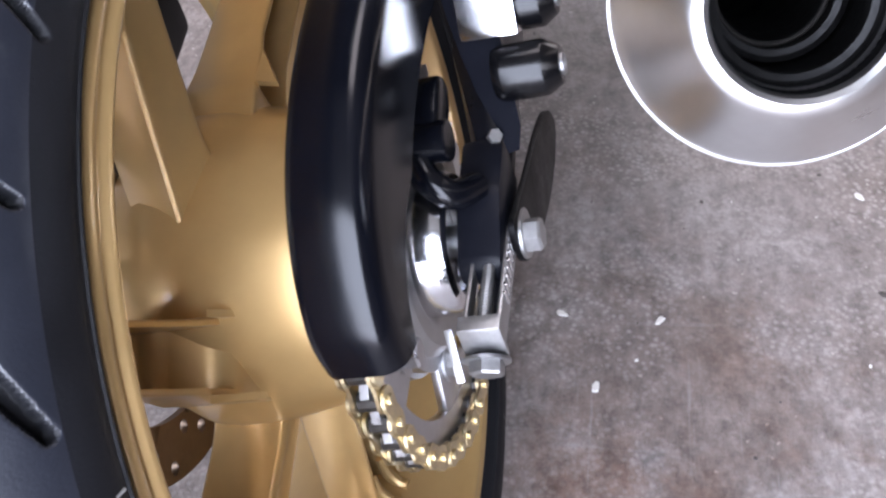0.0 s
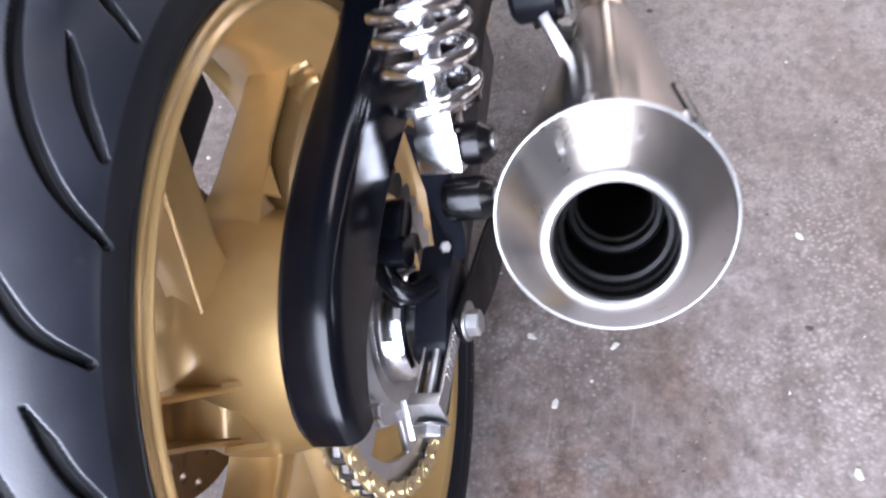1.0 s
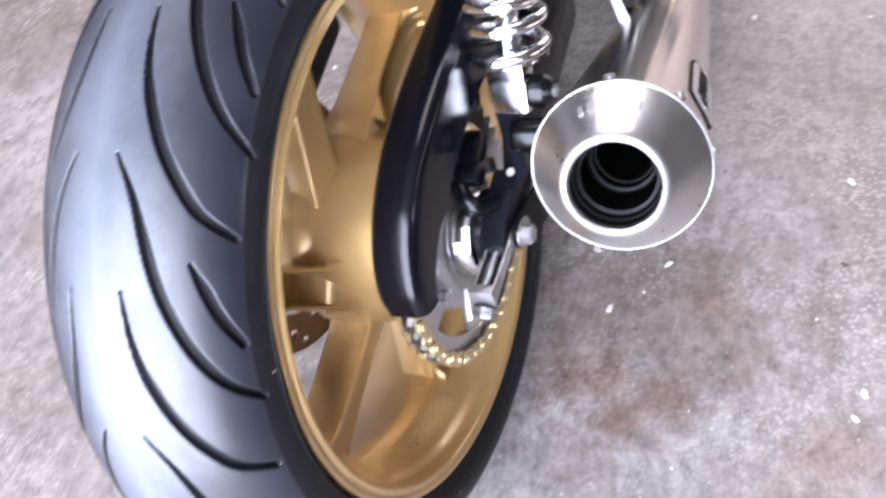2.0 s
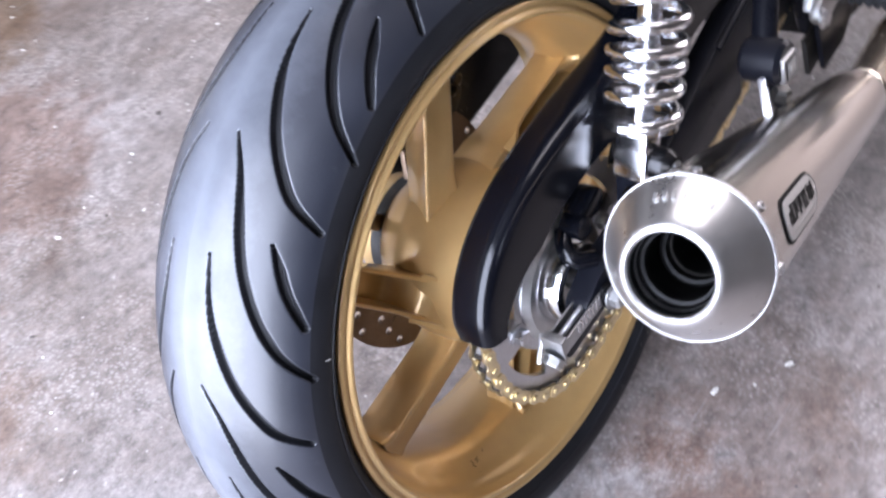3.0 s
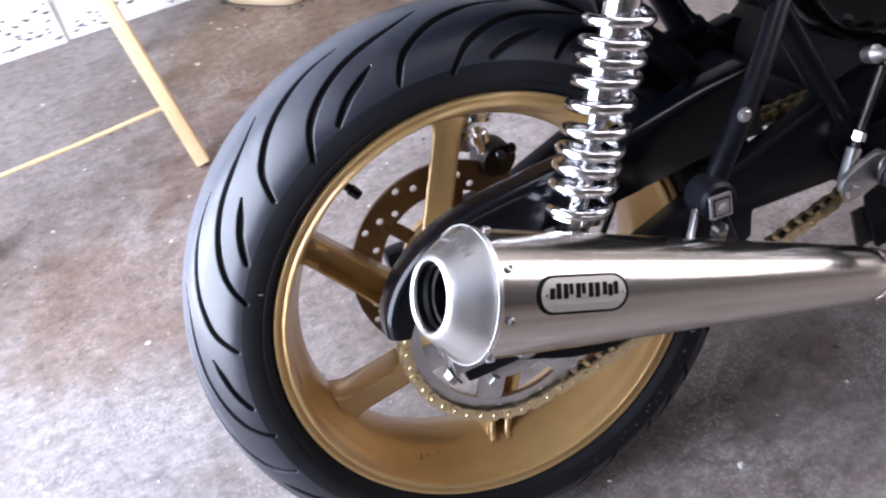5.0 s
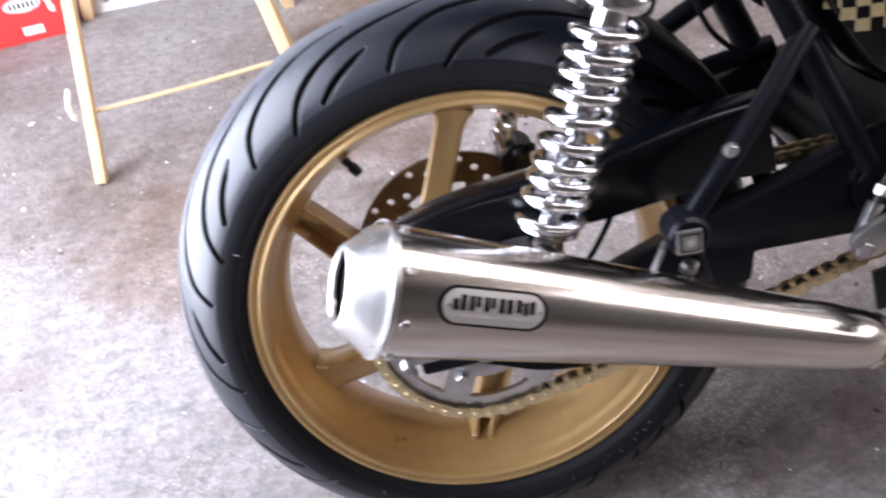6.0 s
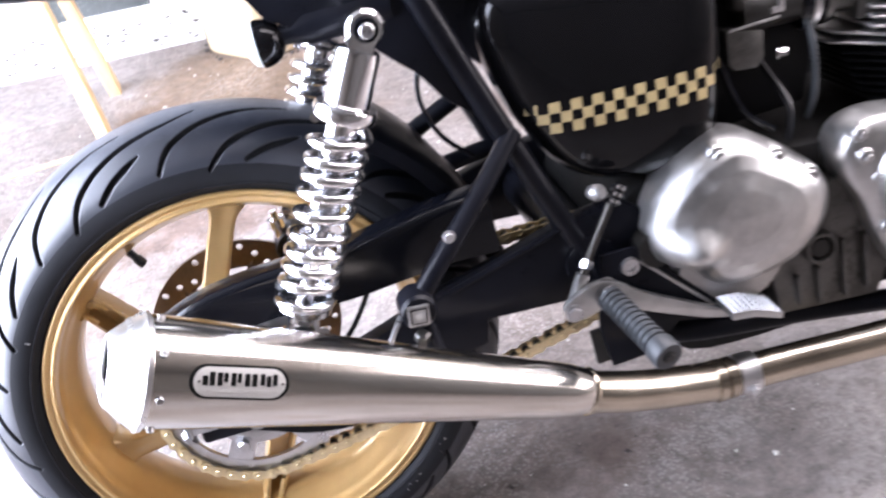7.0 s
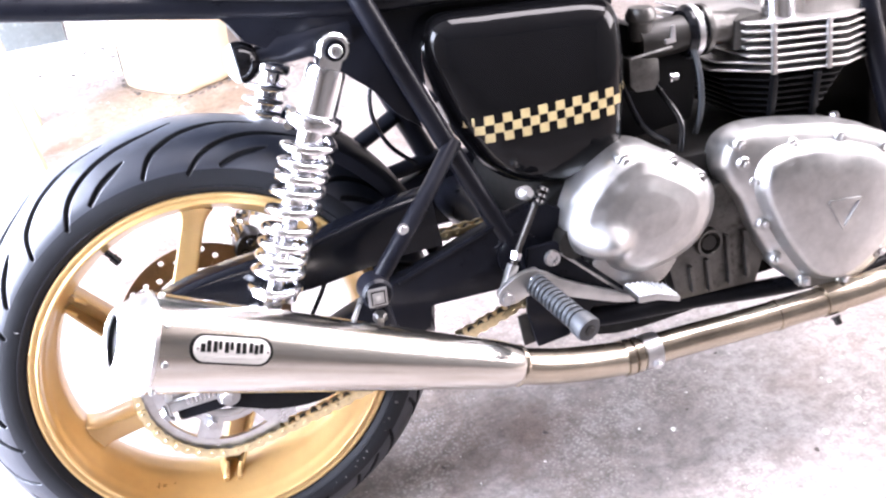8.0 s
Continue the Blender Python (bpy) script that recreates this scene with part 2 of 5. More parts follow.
    links.new(bare.outputs[0], both.inputs[1])
    mix = nodes.new("ShaderNodeMix")
    mix.data_type = "RGBA"
    links.new(both.outputs[0], mix.inputs[0])
    links.new(out, mix.inputs[6])
    mix.inputs[7].default_value = (0.42, 0.385, 0.365, 1)
    out = mix.outputs[2]
    # pale scuffs and scratches dragged two ways over the floor, and dark oily blots
    for stretch, turn, lo, tone, most in (((2, 46, 1), 0.5, 0.62, (0.34, 0.325, 0.315), 0.42), ((40, 2.4, 1), -0.3, 0.63, (0.32, 0.30, 0.29), 0.40), ((5, 5, 1), 0.0, 0.62, (0.055, 0.045, 0.042), 0.42), ((30, 30, 1), 0.0, 0.66, (0.045, 0.038, 0.035), 0.5)):
        scuff = noise_at(nodes, links, 2.2, 6, stretch, 0.65)
        scuff.inputs["Vector"].links[0].from_node.inputs["Rotation"].default_value = (0, 0, turn)
        mask = ramp(nodes, links, scuff.outputs[0], [(lo, grey(0)), (lo + 0.09, grey(most))])
        mix = nodes.new("ShaderNodeMix")
        mix.data_type = "RGBA"
        links.new(mask.outputs[0], mix.inputs[0])
        links.new(out, mix.inputs[6])
        mix.inputs[7].default_value = (*tone, 1)
        out = mix.outputs[2]
    links.new(out, bsdf.inputs["Base Color"])
    rr = ramp(nodes, links, hand.outputs[0], [(0.3, grey(0.42)), (0.7, grey(0.72))])
    links.new(rr.outputs[0], bsdf.inputs["Roughness"])
    b = nodes.new("ShaderNodeBump")
    b.inputs["Strength"].default_value, b.inputs["Distance"].default_value = 0.35, 0.003
    links.new(grit.outputs[0], b.inputs["Height"])
    wavy = nodes.new("ShaderNodeBump")
    wavy.inputs["Strength"].default_value, wavy.inputs["Distance"].default_value = 0.5, 0.006
    links.new(thumb.outputs[0], wavy.inputs["Height"])
    links.new(b.outputs[0], wavy.inputs["Normal"])
    links.new(wavy.outputs[0], bsdf.inputs["Normal"])
    return m


CONCRETE = concrete()


# ---- mesh helpers ----
def finish(bm, name, mat, smooth=32):
    me = bpy.data.meshes.new(name)
    bmesh.ops.recalc_face_normals(bm, faces=bm.faces)
    bm.to_mesh(me)
    bm.free()
    me.materials.append(mat)
    me.shade_smooth()
    me.set_sharp_from_angle(angle=radians(smooth))
    return me


def part(name, bm, mat, parent=None, label="", smooth=32):
    """Links a bmesh as one mesh object, under a thing or a part."""
    ob = new(name, finish(bm, name, mat, smooth))
    ob.parent = parent
    return tagged(ob, label)


def thing(name, label, category, m=None, group="", kind=""):
    ob = new(name)
    ob.empty_display_size = 0.05
    if m is not None:
        ob.matrix_basis = m
    return tagged(ob, label, category, group, kind)


def basis(axis, hint=(0, 0, 1)):
    """Two directions square to axis."""
    a = Vector(axis).normalized()
    h = Vector(hint)
    if abs(a.dot(h)) > 0.95:
        h = Vector((1, 0, 0))
    u = (h - a * h.dot(a)).normalized()
    return a, u, a.cross(u)


def rings(bm, loops, closed=True, caps=(True, True)):
    """Skin rows of points."""
    rows = [[bm.verts.new(p) for p in loop] for loop in loops]
    n = len(rows[0])
    for r0, r1 in zip(rows, rows[1:]):
        for i in range(n if closed else n - 1):
            j = (i + 1) % n
            bm.faces.new((r0[i], r0[j], r1[j], r1[i]))
    if caps[0] and closed:
        bm.faces.new(rows[0])
    if caps[1] and closed:
        bm.faces.new(rows[-1][::-1])
    return bm


def lathe(profile, origin=(0, 0, 0), axis=(0, 1, 0), seg=48, bm=None, loop=False, cap=True):
    """Turn (distance along axis, radius) about an axis; loop joins the last ring to the first, cap closes the ends."""
    bm = bm or bmesh.new()
    a, u, v = basis(axis)
    o = Vector(origin)
    loops = [[o + a * d + (u * math.cos(k * math.tau / seg) + v * math.sin(k * math.tau / seg)) * max(r, 1e-5) for k in range(seg)] for d, r in profile]
    if loop:
        loops.append(loops[0])
    cap = cap and not loop
    rings(bm, loops, True, (cap and profile[0][1] > 1e-4, cap and profile[-1][1] > 1e-4))
    if loop:
        bmesh.ops.remove_doubles(bm, verts=bm.verts, dist=1e-6)
    return bm


def smooth_path(points, per=8):
    """A Catmull-Rom curve through points."""
    p = [Vector(q) for q in points]
    p = [p[0] * 2 - p[1], *p, p[-1] * 2 - p[-2]]
    out = []
    for a, b, c, d in zip(p, p[1:], p[2:], p[3:]):
        for i in range(per):
            t = i / per
            out.append(0.5 * ((2 * b) + (c - a) * t + (2 * a - 5 * b + 4 * c - d) * t * t + (3 * b - a - 3 * c + d) * t ** 3))
    return out + [p[-2]]


def sweep(points, radius, seg=14, bm=None, caps=(True, True)):
    """A round tube along points; radius a number or one for each point."""
    bm = bm or bmesh.new()
    p = [Vector(q) for q in points]
    radii = radius if isinstance(radius, (list, tuple)) else [radius] * len(p)
    loops, u = [], None
    for i, q in enumerate(p):
        t = (p[min(i + 1, len(p) - 1)] - p[max(i - 1, 0)]).normalized()
        u = basis(t)[1] if u is None else (u - t * u.dot(t)).normalized()
        v = t.cross(u)
        loops.append([q + (u * math.cos(k * math.tau / seg) + v * math.sin(k * math.tau / seg)) * radii[i] for k in range(seg)])
    return rings(bm, loops, True, caps)


def bar(a, b, wide, deep, bevel=0.002, hint=(0, 0, 1), bm=None, roll=0.0):
    """A straight bar of rectangular section from a to b."""
    bm = bm or bmesh.new()
    a, b = Vector(a), Vector(b)
    _, u, v = basis(b - a, hint)
    if roll:
        turn = Matrix.Rotation(radians(roll), 3, (b - a).normalized())
        u, v = turn @ u, turn @ v
    loops = [[q + u * (sx * wide / 2) + v * (sy * deep / 2) for sx, sy in ((1, 1), (-1, 1), (-1, -1), (1, -1))] for q in (a, b)]
    geo = bmesh.new()
    rings(geo, loops)
    if bevel:
        bmesh.ops.bevel(geo, geom=geo.edges[:], offset=bevel, segments=2, profile=0.6, affect="EDGES")
    return merge(bm, geo)


def merge(bm, other):
    me = bpy.data.meshes.new("joined")
    other.to_mesh(me)
    other.free()
    bm.from_mesh(me)
    bpy.data.meshes.remove(me)
    return bm


def prism(outline, y0, y1, bevel=0.003, bm=None, segments=2):
    """An outline in x and z, given thickness along y."""
    geo = bmesh.new()
    rings(geo, [[(x, y, z) for x, z in outline] for y in (y0, y1)])
    if bevel:
        bmesh.ops.recalc_face_normals(geo, faces=geo.faces)
        bmesh.ops.bevel(geo, geom=geo.edges[:], offset=bevel, segments=segments, profile=0.6, affect="EDGES")
    return merge(bm or bmesh.new(), geo)


def round_outline(points, per=6):
    """A closed smooth outline through points."""
    p = [Vector(q) for q in points]
    n, out = len(p), []
    for i in range(n):
        a, b, c, d = p[i - 1], p[i], p[(i + 1) % n], p[(i + 2) % n]
        for k in range(per):
            t = k / per
            out.append(0.5 * ((2 * b) + (c - a) * t + (2 * a - 5 * b + 4 * c - d) * t * t + (3 * b - a - 3 * c + d) * t ** 3))
    return [(q.x, q.y) for q in out]


def dome(outline, layers, centre=None):
    """A cover: the outline shrunk towards its centre, layer by layer of (scale, y)."""
    cx, cz = centre or (sum(p[0] for p in outline) / len(outline), sum(p[1] for p in outline) / len(outline))
    return rings(bmesh.new(), [[(cx + (x - cx) * s, y, cz + (z - cz) * s) for x, z in outline] for s, y in layers])


def hexbolt(at, axis, across=0.012, high=0.007, bm=None, washer=True):
    bm = bm or bmesh.new()
    r = across / 1.732
    if washer:
        lathe([(0, 0.0), (0, r * 1.35), (0.0015, r * 1.35), (0.0015, 0)], at, axis, 16, bm)
    lathe([(0.0, r), (high * 0.85, r), (high, r * 0.86), (high, 0)], at, axis, 6, bm)
    return bm


def allen(at, axis, r=0.006, high=0.006, bm=None):
    """A round cap screw with a socket in its head."""
    return lathe([(0, r), (high * 0.8, r), (high, r * 0.85), (high, r * 0.5), (high * 0.4, r * 0.5), (high * 0.4, 0)], at, axis, 14, bm)


# ---- the garage ----
def slab(name, lo, hi, mat, label="", smooth=20):
    bm = bmesh.new()
    bmesh.ops.create_cube(bm, size=1, matrix=Matrix.LocRotScale([(a + b) / 2 for a, b in zip(lo, hi)], None, [b - a for a, b in zip(lo, hi)]))
    return tagged(part(name, bm, mat, None, label, smooth), kind="structure")


X0, X1, Y0, Y1, TOP = -1.45, 3.6, -4.2, 2.9, 2.6
slab("floor", (X0 - 0.2, Y0 - 0.2, -0.12), (X1 + 0.2, Y1 + 0.2, 0.0), CONCRETE, "worn brown-grey stained concrete garage floor")
ROOF_HOLE = (0.38, 3.42, -0.44, 1.0)
roof = bmesh.new()
for x0, x1, y0, y1 in ((X0 - 0.2, ROOF_HOLE[0], Y0 - 0.2, Y1 + 0.2), (ROOF_HOLE[1], X1 + 0.2, Y0 - 0.2, Y1 + 0.2), (ROOF_HOLE[0], ROOF_HOLE[1], Y0 - 0.2, ROOF_HOLE[2]), (ROOF_HOLE[0], ROOF_HOLE[1], ROOF_HOLE[3], Y1 + 0.2)):
    bmesh.ops.create_cube(roof, size=1, matrix=Matrix.LocRotScale(((x0 + x1) / 2, (y0 + y1) / 2, TOP + 0.06), None, (x1 - x0, y1 - y0, 0.12)))
tagged(part("ceiling", roof, CEILPAINT, None, "dull painted garage ceiling with a rooflight"), kind="structure")
slab("wall_north", (X0 - 0.2, Y1, 0.0), (X1 + 0.2, Y1 + 0.2, TOP), WALLPAINT, "grubby brown-grey painted garage wall")


def wall_with_opening(name, along, fixed, thick, span, hole, label):
    """A wall of one mesh round a real opening; hole: from, to, sill, head."""
    bm = bmesh.new()
    a0, a1, z0, z1 = hole
    for p, q, s, t in ((span[0], a0, 0, TOP), (a1, span[1], 0, TOP), (a0, a1, z1, TOP), (a0, a1, 0, z0)):
        if q - p < 0.01 or t - s < 0.01:
            continue
        lo, hi = ((p, fixed, s), (q, fixed + thick, t)) if along == "x" else ((fixed, p, s), (fixed + thick, q, t))
        bmesh.ops.create_cube(bm, size=1, matrix=Matrix.LocRotScale([(a + b) / 2 for a, b in zip(lo, hi)], None, [b - a for a, b in zip(lo, hi)]))
    return tagged(part(name, bm, WALLPAINT, None, label, 20), kind="structure")


wall_with_opening("wall_east", "y", X1, 0.2, (Y0, Y1), (-1.62, 0.02, 0.78, 2.52), "grubby garage wall with an opening added for fill light")
wall_with_opening("wall_west", "y", X0 - 0.2, 0.2, (Y0, Y1), (-0.79, 1.19, 0.0, 2.35), "grubby garage wall with a wide open doorway")
slab("wall_south", (X0 - 0.2, Y0 - 0.2, 0.0), (X1 + 0.2, Y0, TOP), DARKWALL, "unseen dark brown garage wall that darkens reflections")
slab("ground", (-60, -60, -0.20), (60, 60, -0.125), CONCRETE, "pale concrete yard outside the doorway")

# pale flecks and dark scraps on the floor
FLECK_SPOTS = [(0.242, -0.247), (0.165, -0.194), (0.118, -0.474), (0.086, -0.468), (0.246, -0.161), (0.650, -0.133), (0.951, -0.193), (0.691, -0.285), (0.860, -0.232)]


def flecks(name, spots, mat, label):
    bm = bmesh.new()
    for x, y, r in spots:
        n, turn, thin = random.randint(6, 9), random.uniform(0, 6.3), random.uniform(0.35, 0.9)
        ring = []
        for k in range(n):
            a = k * math.tau / n
            q = r * random.uniform(0.6, 1.15)
            px, py = q * math.cos(a), q * thin * math.sin(a)
            ring.append((x + px * math.cos(turn) - py * math.sin(turn), y + px * math.sin(turn) + py * math.cos(turn)))
        rings(bm, [[(p[0], p[1], 0.0) for p in ring], [(x + (p[0] - x) * 0.8, y + (p[1] - y) * 0.8, 0.0012) for p in ring]])
    ob = part(name, bm, mat, None, label, 40)
    return tagged(ob, category="floor debris", kind="stuff")


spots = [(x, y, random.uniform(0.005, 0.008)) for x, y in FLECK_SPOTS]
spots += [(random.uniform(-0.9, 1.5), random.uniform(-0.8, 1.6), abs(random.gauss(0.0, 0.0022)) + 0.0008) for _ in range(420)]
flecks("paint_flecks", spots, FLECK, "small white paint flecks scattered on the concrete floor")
flecks("dirt_scraps", [(random.uniform(-0.9, 1.5), random.uniform(-0.8, 1.6), abs(random.gauss(0, 0.0025)) + 0.001) for _ in range(200)], MARK, "small dark dirt scraps scattered on the concrete floor")

# ---- the motorcycle; parts in its own axes: x ahead, y to its left, z up, from the rear axle ----
bike = thing("motorcycle", "black and gold cafe racer motorcycle leaning over on the garage floor", "motorcycle", pose(0, 0, AXLE_Z, -BIKE_LEAN, 0, 0))


# rear wheel
def rim_mesh():
    prof = [(-0.0735, 0.2335), (-0.0762, 0.2328), (-0.0773, 0.2308), (-0.0770, 0.2284), (-0.0754, 0.2268), (-0.0744, 0.2255), (-0.0750, 0.2240), (-0.0772, 0.2230), (-0.0781, 0.2214), (-0.0776, 0.2197), (-0.0752, 0.2186), (-0.0690, 0.2176), (-0.0625, 0.2158), (-0.0595, 0.2135), (-0.054, 0.2115),
            (-0.044, 0.2075), (-0.034, 0.2015), (-0.022, 0.1965), (-0.008, 0.1945), (0.008, 0.1945), (0.024, 0.1975), (0.04, 0.2055), (0.056, 0.2125), (0.0625, 0.2165),
            (0.065, 0.2205), (0.0735, 0.2245), (0.0745, 0.2285), (0.0715, 0.2315), (0.062, 0.226), (0.0, 0.207), (-0.062, 0.226)]
    return lathe(prof, seg=200, loop=True)


wheel = part("wheel_rim", rim_mesh(), GOLD, bike, "gold-painted cast alloy wheel rim", 60)


def hub_mesh():
    prof = [(-0.098, 0.030), (-0.098, 0.062), (-0.094, 0.069), (-0.086, 0.0735), (-0.06, 0.0785), (-0.04, 0.0830), (-0.022, 0.0860), (-0.005, 0.0865), (0.006, 0.0855), (0.014, 0.0815), (0.026, 0.0755), (0.040, 0.068), (0.051, 0.058), (0.06, 0.05), (0.088, 0.05), (0.09, 0.046), (0.09, 0.02)]
    return lathe(prof, seg=72)


part("hub", hub_mesh(), GOLD, wheel)


OFFSET = 0.051


def spoke_line(angle):
    """The swept line of a spoke: its direction, its sideways direction and the line's nearest place to the axle."""
    d = radians(angle) - math.asin(OFFSET / 0.195)
    along, side = Vector((math.cos(d), 0, math.sin(d))), Vector((-math.sin(d), 0, math.cos(d)))
    return along, side, side * OFFSET


def spoke_mesh(angle, channel):
    """A cast spoke swept from hub to rim; the channelled kind has a deep pocket in its outer face, the other a ridge."""
    along, side, foot = spoke_line(angle)
    loops = []
    steps = 34
    for i in range(steps + 1):
        t = i / steps
        d = 0.030 + t * (0.1935 - 0.030)
        root, end = min(1.0, max(0.0, (0.098 - d) / 0.034)) ** 2, max(0.0, (t - 0.86) / 0.14) ** 2
        if channel:
            half = 0.0145 + 0.0045 * (1 - t) + 0.004 * root
            front, back = -0.028 - 0.012 * max(0, 1 - t / 0.5) + 0.004 * t, 0.013
            ease = min(1, max(0, (d - 0.066) / 0.020))
            cut = (0.008 - front) * ease * ease * (3 - 2 * ease)
            rib = 0.0032 + 0.003 * root
            sec = [(-half, back - 0.004), (-half + 0.004, back), (half - 0.004, back), (half, back - 0.004), (half, front + 0.0016), (half - 0.0008, front + 0.0004), (half - 0.0016, front),
                   (half - rib, front + 0.0003), (half - rib - 0.001, front + cut), (-half + rib + 0.001, front + cut), (-half + rib, front + 0.0003), (-half + 0.0016, front), (-half + 0.0008, front + 0.0004), (-half, front + 0.0016)]
        else:
            ridge = -0.0165 - 0.006 * t
            sec = [(-0.0105, 0.0150), (0.0005, 0.0150), (0.0040, 0.0128), (0.0114, -0.0070), (0.0121, -0.0088), (0.0151, ridge + 0.0019), (0.0161, ridge + 0.0007), (0.0164, ridge - 0.0006), (0.0158, ridge - 0.0020),
                   (0.0130, ridge - 0.0031), (0.0060, -0.0238 - 0.001 * t), (-0.0020, -0.0262), (-0.0075, -0.0280), (-0.0102, -0.0283), (-0.0120, -0.0272), (-0.0128, -0.0250), (-0.0128, 0.0125)]
            sec = [(w * (1 + 0.65 * end) - (0.008 * root if w < -0.005 else 0.0), y) for w, y in sec]
        loops.append([foot + along * d + side * w + Vector((0, y, 0)) for w, y in sec])
    return rings(bmesh.new(), loops)


SPOKE_AT = 84.5
for k in range(6):
    part("spoke", spoke_mesh(SPOKE_AT + 60 * k, k % 2 == 1), GOLD, wheel, smooth=50)

# small webs where the ribs run out on the hub
for k in (1, 3, 5):
    along, side, foot = spoke_line(SPOKE_AT + 60 * k)
    for w in (-0.0195, 0.0195):
        corners = ((0.066, -0.0330), (0.090, -0.0330), (0.062, -0.0470))
        part("spoke_web", rings(bmesh.new(), [[foot + along * d + side * (w + off) + Vector((0, y, 0)) for d, y in corners] for off in (-0.0018, 0.0018)]), GOLD, wheel)

# casting feet where the channelled spokes meet the rim
for k in (1, 3, 5):
    along, side, foot = spoke_line(SPOKE_AT + 60 * k)
    for d in (-0.0095, 0.0095):
        p = foot + side * d
        part("spoke_foot", sweep([p + along * 0.172 + Vector((0, -0.0215, 0)), p + along * 0.183 + Vector((0, -0.0235, 0)), p + along * 0.1925 + Vector((0, -0.030, 0)), p + along * 0.194 + Vector((0, -0.036, 0))], [0.003, 0.0036, 0.0044, 0.0040], 10), GOLD, wheel)

TYRE_PROFILE = [(0.0, 0.3115), (0.018, 0.3104), (0.034, 0.3066), (0.05, 0.2996), (0.064, 0.2894), (0.0757, 0.276), (0.0818, 0.2632), (0.0834, 0.2515), (0.0808, 0.2425), (0.0762, 0.2368), (0.0735, 0.2335), (0.071, 0.227)]


def tyre_mesh():
    """Sporty road tyre: fine skin with the curved tread grooves cut into it."""
    half = smooth_path([(y, 0, r) for y, r in TYRE_PROFILE], 6)
    flat = np.array([(-p.x, p.z) for p in half[::-1]] + [(p.x, p.z) for p in half[1:]])
    length = np.concatenate([[0], np.cumsum(np.hypot(*np.diff(flat, axis=0).T))])
    across, around = 264, 2800
    at = np.linspace(0, length[-1], across)
    yy, rr = np.interp(at, length, flat[:, 0]), np.interp(at, length, flat[:, 1])
    s = length[-1] / 2 - at
    ty, tr = np.gradient(yy), np.gradient(rr)
    ny, nr = -tr / np.hypot(ty, tr), ty / np.hypot(ty, tr)
    theta = np.arange(around) * math.tau / around
    cut = np.zeros((around, across))
    long_a = [(121.8, 0.0165), (126.2, 0.0285), (131.0, 0.0365), (135.5, 0.0425), (140.0, 0.050), (145.6, 0.063), (150.5, 0.0795), (154.5, 0.1025)]
    long_b = [(137.6, 0.0205), (144.0, 0.0248), (148.8, 0.0315), (155.0, 0.0445), (160.0, 0.060), (163.0, 0.0725), (165.8, 0.0945)]
    short = [(134.5, 0.0655), (137.8, 0.0735), (141.4, 0.0815), (145.9, 0.095)]
    # the pattern's pitch changes round the tyre
    pitch = [radians(a) for a in (-137.2, -102.9, -68.6, -34.3, 0, 34.3, 68.6, 102.9, 137.2, 165.7, 194.3)]
    r_here = np.interp(np.abs(s), [0, 0.04, 0.08, 0.1], [0.307, 0.30, 0.276, 0.26])
    for curve in (long_a, long_b, short):
        pts = smooth_path([(radians(a), 0, q) for a, q in curve], 5)
        n = len(pts)
        for i, (p, q) in enumerate(zip(pts, pts[1:])):
            f = (i + 0.5) / n
            width = 0.0036 * min(1, 0.25 + 2.2 * f) * min(1, 1.6 * (1 - f) + 0.62)
            for turn in pitch:
                for sign in (1, -1):
                    a0, a1 = p.x + turn, q.x + turn
                    lo = int((min(a0, a1) - 0.03) / math.tau * around)
                    hi = int((max(a0, a1) + 0.03) / math.tau * around) + 1
                    rows = np.arange(lo, hi) % around
                    cols = np.where((s * sign > min(p.z, q.z) - 0.007) & (s * sign < max(p.z, q.z) + 0.007))[0]
                    if not len(cols):
                        continue
                    da = (np.arange(lo, hi) * math.tau / around)[:, None]
                    ux, uz = (da - a0) * r_here[cols][None], (s[cols] * sign - p.z)[None]
                    vx, vz = (a1 - a0) * r_here[cols][None], q.z - p.z
                    t = np.clip((ux * vx + uz * vz) / (vx * vx + vz * vz), 0, 1)
                    dist = np.hypot(ux - t * vx, uz - t * vz)
                    slope = np.clip((width + 0.0002 - dist) / 0.0013, 0, 1)
                    depth = 0.0056 * slope * slope * (3 - 2 * slope)
                    block = cut[np.ix_(rows, cols)]
                    cut[np.ix_(rows, cols)] = np.maximum(block, depth)
    y2 = yy[None] - ny[None] * cut
    r2 = rr[None] - nr[None] * cut
    co = np.stack([r2 * np.cos(theta)[:, None], y2, r2 * np.sin(theta)[:, None]], -1).reshape(-1, 3)
    i, j = np.meshgrid(np.arange(around), np.arange(across - 1), indexing="ij")
    a, b = i * across + j, ((i + 1) % around) * across + j
    faces = np.stack([a, a + 1, b + 1, b], -1).reshape(-1, 4)
    me = bpy.data.meshes.new("tyre")
    me.from_pydata(co.tolist(), [], faces.tolist())
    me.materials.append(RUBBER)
    me.materials.append(SIDEWALL)
    outside = np.abs(s[:-1]) > 0.0995
    # shade in the grooves is coloured in: cut faces take the darker sidewall rubber
    deep = (cut[:, :-1] + cut[:, 1:]) / 2
    deep = (deep + np.roll(deep, -1, 0)) / 2 > 0.0006
    me.polygons.foreach_set("material_index", (deep | outside[None]).astype(np.int32).ravel())
    me.shade_smooth()
    me.update()
    return me


tyre = new("tyre", tyre_mesh())
tyre.parent = wheel
tagged(tyre, "black rubber road tyre with curved tread grooves")

